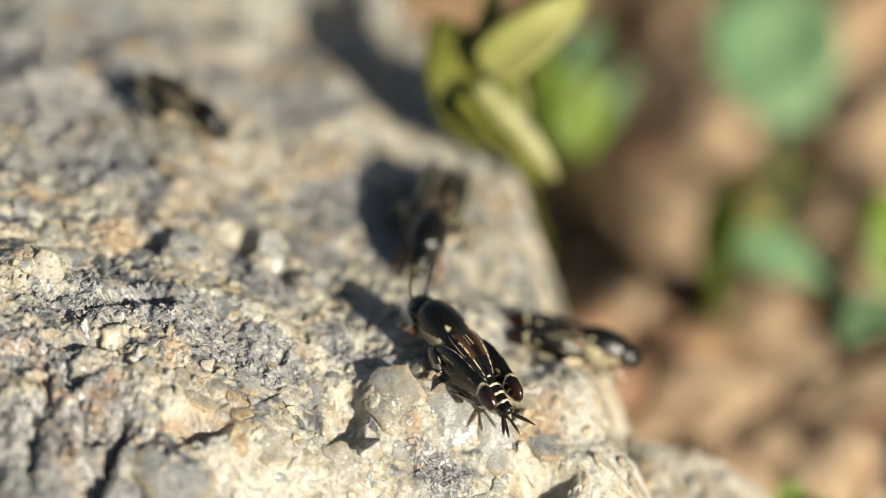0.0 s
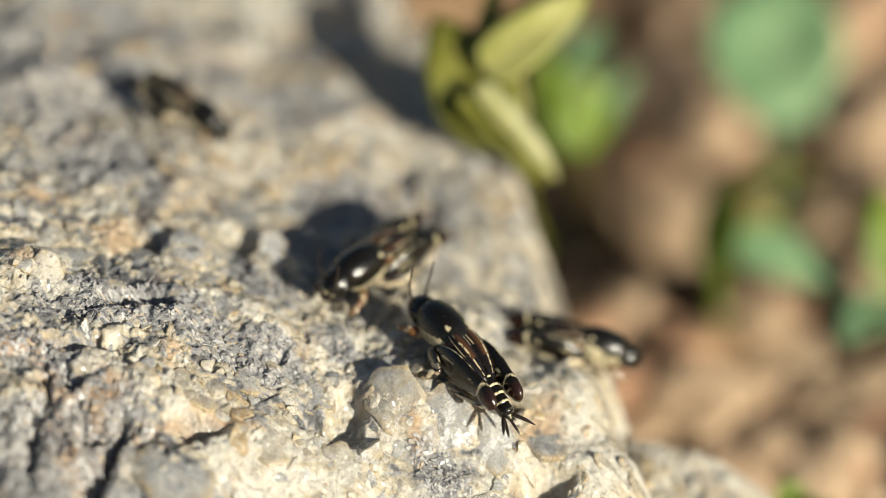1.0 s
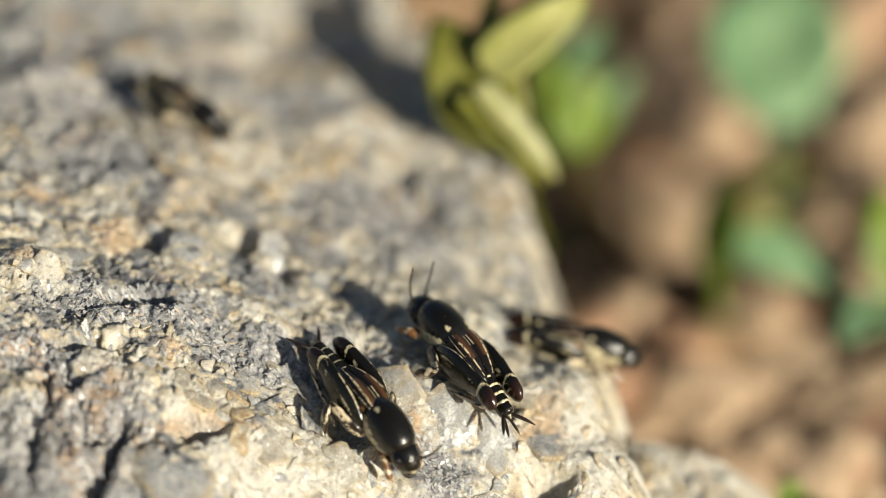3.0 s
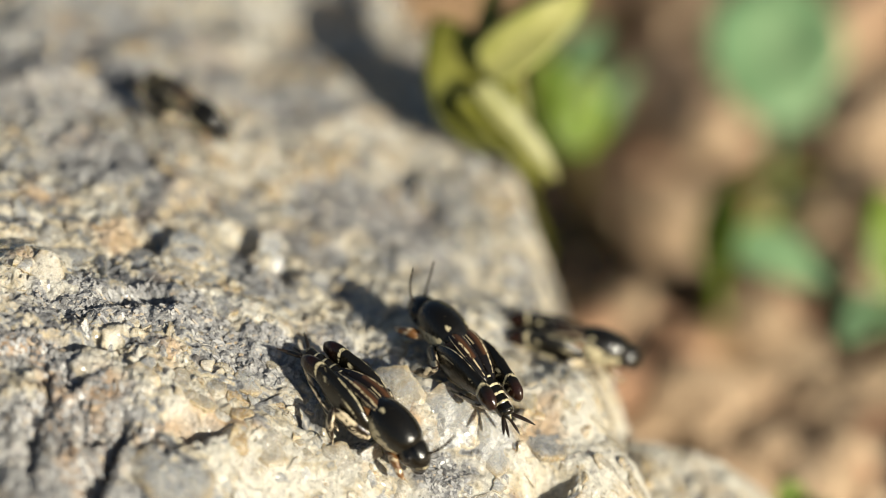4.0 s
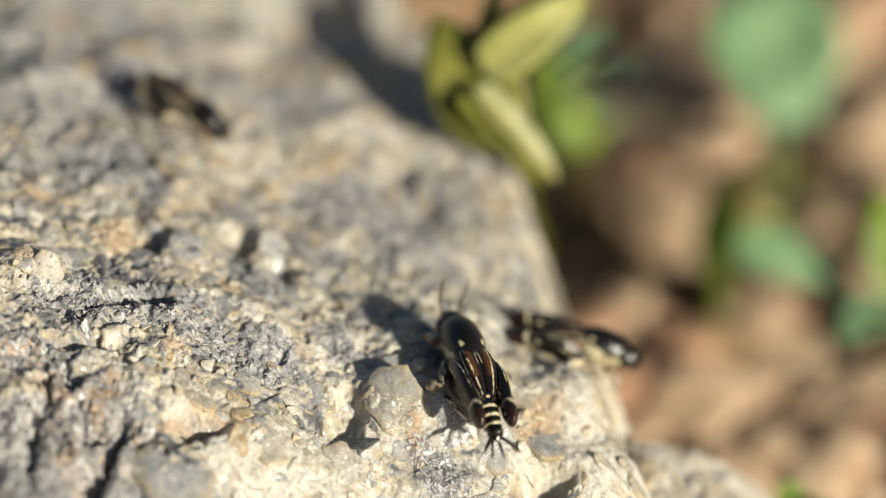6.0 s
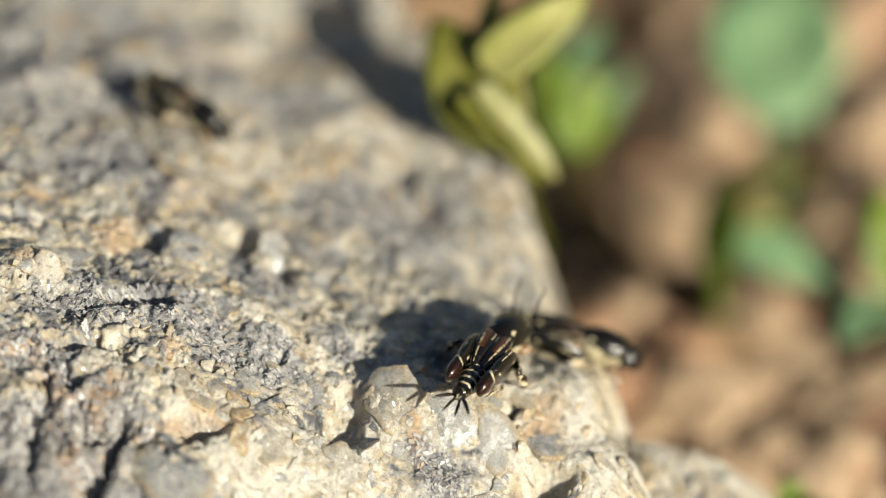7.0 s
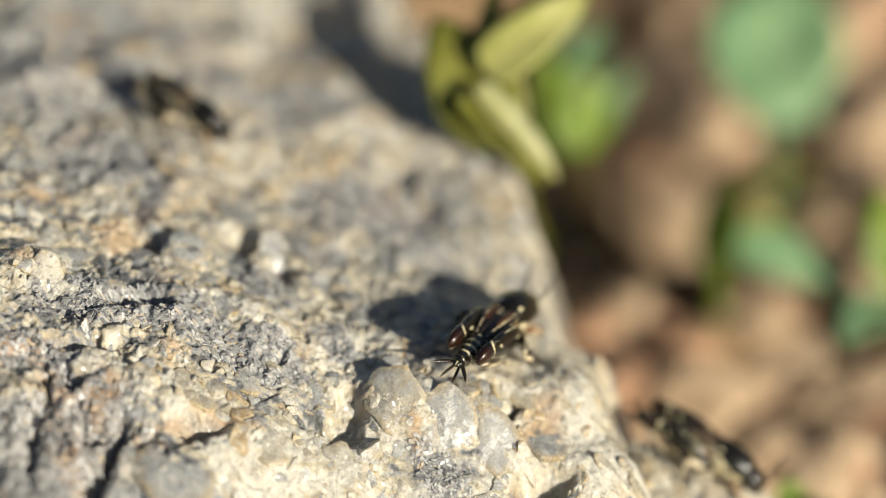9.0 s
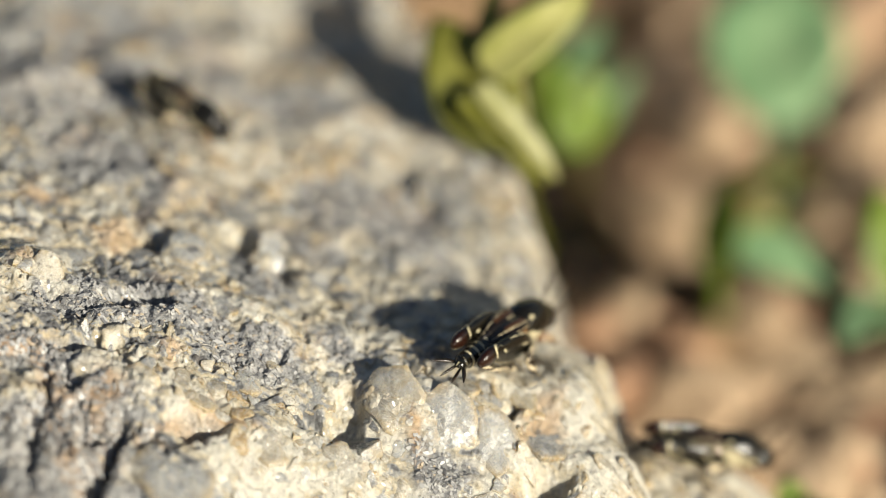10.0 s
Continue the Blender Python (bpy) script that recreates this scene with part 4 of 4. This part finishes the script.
# ---- the pygmy mole crickets ----
def cricket(label, size=0.92, sides=0.0):
    """A cricket with its head along +x, standing on z = 0. sides: how far up the cream of its flanks reaches, raised to
    paint sun glare.
    """
    root_ = tagged(new("pygmy_mole_cricket"), label, "insect", "pygmy mole crickets on the rock")
    step = lambda v, a, b: np.clip((v - a) / (b - a), 0, 1)
    line = lambda v, w: np.exp(-(v / w) ** 2)
    # abdomen: eight ringed segments that taper to the tail
    for k in range(8):
        x0 = -0.30 - 0.34 * k
        r = 0.72 - 0.028 * k - 0.0036 * k * k
        z = 0.92 + 0.01 * k
        loft("abdomen_segment", [(x0 + 0.10, 0, z, r * 0.84, r * 0.78), (x0, 0, z, r * 0.97, r * 0.92), (x0 - 0.24, 0, z, r, r * 0.95), (x0 - 0.34, 0, z, r * 0.97, r * 0.92), (x0 - 0.41, 0, z - 0.01, r * 0.82, r * 0.78)],
             SHELL, root_, m=14, n=26, pale=lambda s, a, k=k: step(s, 0.70, 0.76) * step(-s, -0.93, -0.88) * (np.sin(a) > -0.45 + 0.1 * np.sin(5 * a)) * (1.0 if k < 7 else 0.4),
             brown=lambda s, a: 0.0 * s)
    loft("tail_plate", [(-2.95, 0, 0.98, 0.30, 0.20), (-3.12, 0, 0.96, 0.24, 0.16), (-3.28, 0, 0.92, 0.10, 0.06)], SHELL, root_, m=10, n=16, pale=lambda s, a: line(np.cos(a), 0.25) * (s > 0.3) * 0.8)
    # pronotum: a high glossy dome, cream along its sides, with a few cream dashes
    loft("pronotum", [(0.16, 0, 1.10, 0.70, 0.66), (0.26, 0, 1.13, 0.80, 0.79), (0.55, 0, 1.15, 0.87, 0.87), (0.95, 0, 1.12, 0.88, 0.86), (1.35, 0, 1.04, 0.83, 0.77), (1.62, 0, 0.95, 0.68, 0.62), (1.74, 0, 0.90, 0.48, 0.44)],
         SHELL, root_, "glossy olive-black pronotum with cream sides", m=44, n=48,
         pale=lambda s, a: np.maximum.reduce([step(0.055 - s, 0, 0.02), step(0.46 + sides - np.sin(a) - 0.85 * s + 0.06 * np.sin(9 * s), 0, 0.07) * step(s, 0.05, 0.08),
                                             1.0 * line(np.abs(a - np.pi / 2) - 0.62, 0.14) * line(s - 0.20 - 0.10 * np.abs(a - np.pi / 2), 0.06), 0.8 * line(np.abs(a - np.pi / 2) - 0.34, 0.06) * line(s - 0.42, 0.03)]),
         brown=lambda s, a: 0.3 * step(0.12 - s, 0, 0.1))
    loft("thorax", [(0.35, 0, 0.95, 0.70, 0.66), (0.0, 0, 1.00, 0.80, 0.76), (-0.30, 0, 0.97, 0.78, 0.71), (-0.5, 0, 0.94, 0.66, 0.6)], LEG_SHELL, root_, "cream and orange-brown thorax", m=20, n=40,
         pale=lambda s, a: 0.50 + 0.5 * np.sin(a * 6 + 4 * s), brown=lambda s, a: 0.9 + 0 * s)
    head = loft("head", [(1.47, 0, 0.95, 0.52, 0.52), (1.75, 0, 0.86, 0.66, 0.62), (2.05, 0, 0.66, 0.58, 0.56), (2.20, 0, 0.40, 0.34, 0.34), (2.16, 0, 0.20, 0.18, 0.16)],
                SHELL, root_, m=22, n=26, brown=lambda s, a: step(s, 0.5, 1.0), pale=lambda s, a: np.maximum(step(s, 0.86, 0.95) * 0.7, 0.8 * line(s - 0.62, 0.03) * (np.sin(a) > 0.3)))
    for side in (1, -1):
        loft("eye", [(1.76, side * 0.50, 0.86, 0.05, 0.06), (1.86, side * 0.55, 0.88, 0.16, 0.24), (2.00, side * 0.52, 0.84, 0.16, 0.22), (2.10, side * 0.46, 0.80, 0.05, 0.06)], EYE_SHELL, head, m=12, n=14)
        loft("antenna", [(2.10, side * 0.26, 0.86, 0.05, 0.05), (2.40, side * 0.42, 1.25, 0.045, 0.045), (2.58, side * 0.55, 1.80, 0.04, 0.04), (2.72, side * 0.58, 2.5, 0.025, 0.025)],
             LEG_SHELL, root_, "dark beaded antenna", m=41, n=8, relief=lambda s, a: 1 + 0.35 * np.sin(s * 2 * np.pi * 10))
        # short fore wing, folded over the back: cream and orange streaks between black veins
        loft("fore_wing", [(0.25, side * 0.30, 1.62, 0.26, 0.10), (-0.15, side * 0.33, 1.70, 0.38, 0.16), (-0.65, side * 0.32, 1.70, 0.38, 0.17), (-1.15, side * 0.28, 1.62, 0.30, 0.14), (-1.60, side * 0.22, 1.50, 0.18, 0.08), (-1.85, side * 0.18, 1.42, 0.06, 0.03)],
             WING_SHELL, root_, "black and orange-brown fore wing with cream streaks", m=50, n=44,
             pale=lambda s, a: np.maximum.reduce([line(a - np.pi / 2 - side * (0.62 - 0.5 * s), 0.16) * (s < 0.85) * (s > 0.06), 0.9 * line(a - np.pi / 2 + side * (0.75 - 0.3 * s), 0.10) * (s < 0.36), 0.9 * line(a - np.pi / 2 - side * 1.30, 0.14)]),
             brown=lambda s, a: line(a - np.pi / 2 - side * 0.1, 0.35) * (s < 0.55))
        # huge jumping leg, folded beside the abdomen: black with cream edges, a notched band and a red-brown knee
        y = side * 0.98
        loft("hind_femur", [(0.30, side * 0.70, 0.66, 0.12, 0.20), (-0.05, side * 0.80, 0.86, 0.26, 0.46), (-0.75, side * 0.84, 1.12, 0.33, 0.66), (-1.40, side * 0.80, 1.30, 0.32, 0.60), (-1.86, side * 0.76, 1.40, 0.28, 0.46), (-2.08, side * 0.75, 1.43, 0.27, 0.42), (-2.32, side * 0.74, 1.40, 0.30, 0.42), (-2.60, side * 0.74, 1.33, 0.28, 0.37), (-2.84, side * 0.74, 1.22, 0.15, 0.22)],
             SHELL, root_, "swollen black hind femur with cream edges and a red-brown knee", m=72, n=40,
             pale=lambda s, a: np.maximum.reduce([line(s - 0.655 - 0.03 * np.sin(2 * a), 0.027) * (np.sin(a) > -0.2 + 0.15 * np.sin(7 * a)), 1.0 * line(s - 0.42 - 0.10 * np.sin(a), 0.045) * line(np.sin(a) - 0.35, 0.20) * (np.abs(np.cos(a)) > 0.3),
                                                  line(a - np.pi / 2 - side * 0.18, 0.06 + 0.05 * np.sin(9 * s)) * (s < 0.64) * (s > 0.10), 0.9 * line(np.abs(a - np.pi / 2) - 1.05 - 0.3 * s, 0.05) * (s < 0.50) * (s > 0.16),
                                                  step(-np.sin(a), 0.72 - sides, 0.80 - sides) * (s < 0.72), 0.75 * step(-np.sin(a), 0.15, 0.35) * step(s, 0.82, 0.88) * (np.abs(np.cos(a)) > 0.4)]),
             brown=lambda s, a: step(s, 0.70, 0.84))
        loft("hind_tibia", [(-2.72, y * 0.80, 1.20, 0.10, 0.11), (-2.2, y * 0.92, 0.80, 0.08, 0.10), (-1.3, y * 1.04, 0.40, 0.07, 0.09), (-0.70, y * 1.10, 0.16, 0.10, 0.09), (-0.50, y * 1.12, 0.05, 0.05, 0.04)],
             LEG_SHELL, root_, "cream hind shin with dark spots", m=30, n=12, pale=lambda s, a: 0.75 + 0.5 * np.sin(s * 22 + 2 * a))
        loft("mid_leg", [(0.50, side * 0.66, 0.55, 0.16, 0.22), (0.15, side * 1.02, 0.70, 0.17, 0.29), (-0.40, side * 1.36, 0.92, 0.14, 0.24), (-0.68, side * 1.52, 0.98, 0.10, 0.13), (-0.58, side * 1.68, 0.74, 0.14, 0.20), (-0.36, side * 1.80, 0.38, 0.13, 0.18), (-0.10, side * 1.84, 0.10, 0.05, 0.05), (0.04, side * 1.92, 0.03, 0.025, 0.025)],
             LEG_SHELL, root_, "cream and black mottled middle leg", m=46, n=18, pale=lambda s, a: np.maximum(line(np.sin(a), 0.30) * (s < 0.5), 0.45 + 0.45 * np.sin(s * 21 + 1.8 * np.sin(2 * a) + 1.0) + 0.25 * np.sin(s * 55 + 3 * a)))
        loft("fore_leg", [(1.20, side * 0.55, 0.50, 0.16, 0.17), (1.46, side * 0.84, 0.50, 0.19, 0.21), (1.70, side * 0.96, 0.38, 0.13, 0.14), (1.90, side * 0.94, 0.20, 0.18, 0.13), (2.06, side * 0.88, 0.06, 0.10, 0.06), (2.14, side * 0.84, 0.03, 0.03, 0.02)],
             LEG_SHELL, root_, "short orange-brown digging fore leg", m=34, n=16, pale=lambda s, a: 0.35 + 0.45 * np.sin(s * 24 + a), brown=lambda s, a: 0.8 + 0 * s)
        # tail: a lance-shaped cercus and a shorter lobe on each side
        loft("cercus", [(-3.05, side * 0.18, 0.90, 0.05, 0.05), (-3.28, side * 0.40, 0.94, 0.085, 0.07), (-3.58, side * 0.68, 0.95, 0.07, 0.06), (-3.82, side * 0.88, 0.93, 0.018, 0.018)], LEG_SHELL, root_, m=20, n=10)
        loft("tail_lobe", [(-3.05, side * 0.10, 0.80, 0.05, 0.05), (-3.32, side * 0.18, 0.70, 0.065, 0.06), (-3.58, side * 0.25, 0.58, 0.055, 0.05), (-3.74, side * 0.29, 0.50, 0.018, 0.018)], LEG_SHELL, root_, m=18, n=10)
    root_.scale = (size, size * 0.80, size * 0.88)
    return root_


CRICKET_A = cricket("black and cream pygmy mole cricket standing on quartz, turning round", 0.90)
CRICKET_B = cricket("glossy black pygmy mole cricket walking down over the granite")
# The 0.35 widens the cream on its flanks to paint the sun's glare there.
CRICKET_C = cricket("pygmy mole cricket climbing down the rim of the rock", 0.80, 0.35)
CRICKET_D = cricket("pygmy mole cricket resting on the rock beside its own shadow", 0.66)


def stand(x, y, heading, pitch=0.0, lift=0.0, roll=0.0):
    """A pose on the rock: plan place of the body's middle, heading from +x to +y, head up by pitch."""
    z = np.mean([rock_z(x + dx, y + dy) for dx, dy in ((0, 0), (0.8, 0), (-0.8, 0), (0, 0.8), (0, -0.8))])
    return Matrix.Translation(Vector((x, y, z + 0.12 + lift)) * MM) @ pose(0, 0, 0, 0, 13.5) @ pose(0, 0, 0, 0, 0, heading) @ pose(0, 0, 0, roll, -pitch)


def place(x, y, z, heading, pitch=0.0):
    return Matrix.Translation(Vector((x, y, z)) * MM) @ pose(0, 0, 0, 0, 13.5) @ pose(0, 0, 0, 0, 0, heading) @ pose(0, 0, 0, 0, -pitch)


def motions():
    # stands still, turns about, then shifts a little
    walk(CRICKET_A, [(t, stand(*p)) for t, p in (
        (0.0, (0.14, -6.12, 128.5, 9)), (5.8, (0.14, -6.12, 128.5, 9)), (6.1, (0.87, -6.96, 96, 8)), (6.4, (1.14, -6.13, 75, 6)),
        (6.8, (1.35, -5.92, 66, -2)), (7.2, (1.37, -5.92, 66, -2)), (7.5, (1.52, -5.67, 65, -2)), (7.65, (1.53, -5.57, 65, -2)),
        (7.8, (1.52, -4.98, 60, -2)), (8.3, (1.56, -4.80, 60, -3)), (9.0, (1.56, -4.55, 60, -4)), (9.4, (1.66, -4.72, 58, -4)), (9.7, (1.80, -4.75, 54, -4)), (10.0, (1.88, -4.70, 53, -4)))])
    # walks down the rock, rests, creeps round, then leaps off to the soil
    walk(CRICKET_B, [(t, stand(*p)) for t, p in (
        (0.0, (-0.52, 0.11, 258, 0)), (0.3, (-1.07, -0.96, 240, 0)), (0.5, (-1.38, -1.45, 231, 0)), (0.6, (-1.52, -1.45, 228, 0)), (0.9, (-1.97, -2.26, 224, 0)),
        (1.0, (-2.29, -2.44, 227, 0)), (1.1, (-2.66, -3.31, 235, 0)), (1.2, (-3.31, -5.63, 253, 0)), (1.3, (-3.51, -6.09, 258, 0)), (1.4, (-3.81, -6.47, 268, -3)), (1.5, (-3.67, -6.88, 278, -5)),
        (1.65, (-3.05, -7.60, 291, -7)), (1.8, (-2.61, -7.79, 300, -9)), (2.1, (-2.53, -7.95, 302, -9)), (2.7, (-2.46, -8.40, 308, -9)), (3.8, (-2.35, -8.50, 320, -8)),
        (4.5, (-2.35, -8.51, 325, -7)), (5.5, (-2.40, -8.42, 331, -6)), (5.8, (-2.40, -8.42, 331, -6)))]
        + [(5.95, pose(0.002, -0.014, 0.012, 0, -20, 320)), (6.1, pose(0.012, -0.030, 0.024, 0, 0, 310)), (6.4, pose(0.040, -0.075, 0.016, 0, 15, 310)),
           (6.65, Matrix.Translation(ground_at(60, -110)) @ pose(0, 0, 0, 0, 0, 310)), (10.0, Matrix.Translation(ground_at(60, -110)) @ pose(0, 0, 0, 0, 0, 310))])
    # clings behind the rim, then climbs down over it to the low shoulder
    walk(CRICKET_C, [(t, place(*p)) for t, p in (
        (0.0, (4.16, -3.36, -1.90, -2, 4)), (7.2, (4.18, -3.38, -1.90, -4, 4)), (7.3, (4.56, -3.38, -2.20, -14, -4)), (7.4, (5.05, -3.55, -2.55, -20, -12)), (7.5, (5.45, -3.84, -2.96, -26, -18)), (7.6, (5.85, -4.30, -3.50, -32, -20)),
        (7.7, (6.79, -4.57, -4.15, -28, -12)), (7.8, (8.15, -4.86, -4.98, -22, -6)), (9.6, (8.18, -4.86, -4.98, -22, -6)), (10.0, (8.40, -4.75, -5.0, 9, 0)))])
    # legs step and feelers sway while their owners move
    for owner, steps in ((CRICKET_B, (0.0, 0.3, 0.6, 0.9, 1.0, 1.1, 1.2, 1.3, 1.4, 1.5, 1.65, 1.8, 2.1, 10.0)), (CRICKET_A, (0.0, 5.9, 6.1, 6.3, 6.5, 6.7, 7.5, 7.65, 7.8, 9.2, 9.4, 9.7, 10.0)),
                         (CRICKET_C, (0.0, 7.2, 7.3, 7.4, 7.5, 7.6, 7.7, 7.8, 9.6, 9.8, 10.0))):
        for part_ in owner.children:
            kind = part_.name.split(".")[0]
            if kind in ("mid_leg", "fore_leg"):
                side = 1 if part_.name.count(".") else -1
                gait = side * (1 if kind == "mid_leg" else -1)
                walk(part_, [(t, pose(0, 0, 0, 0, 0, gait * 7 * (1 if k % 2 else -1) * (0 < k < len(steps) - 1))) for k, t in enumerate(steps)])
    walk(CRICKET_D, [(t, stand(*p)) for t, p in ((0.0, (-8.29, 3.13, 330, 0)), (10.0, (-8.29, 3.13, 332, 0)))])


motions()
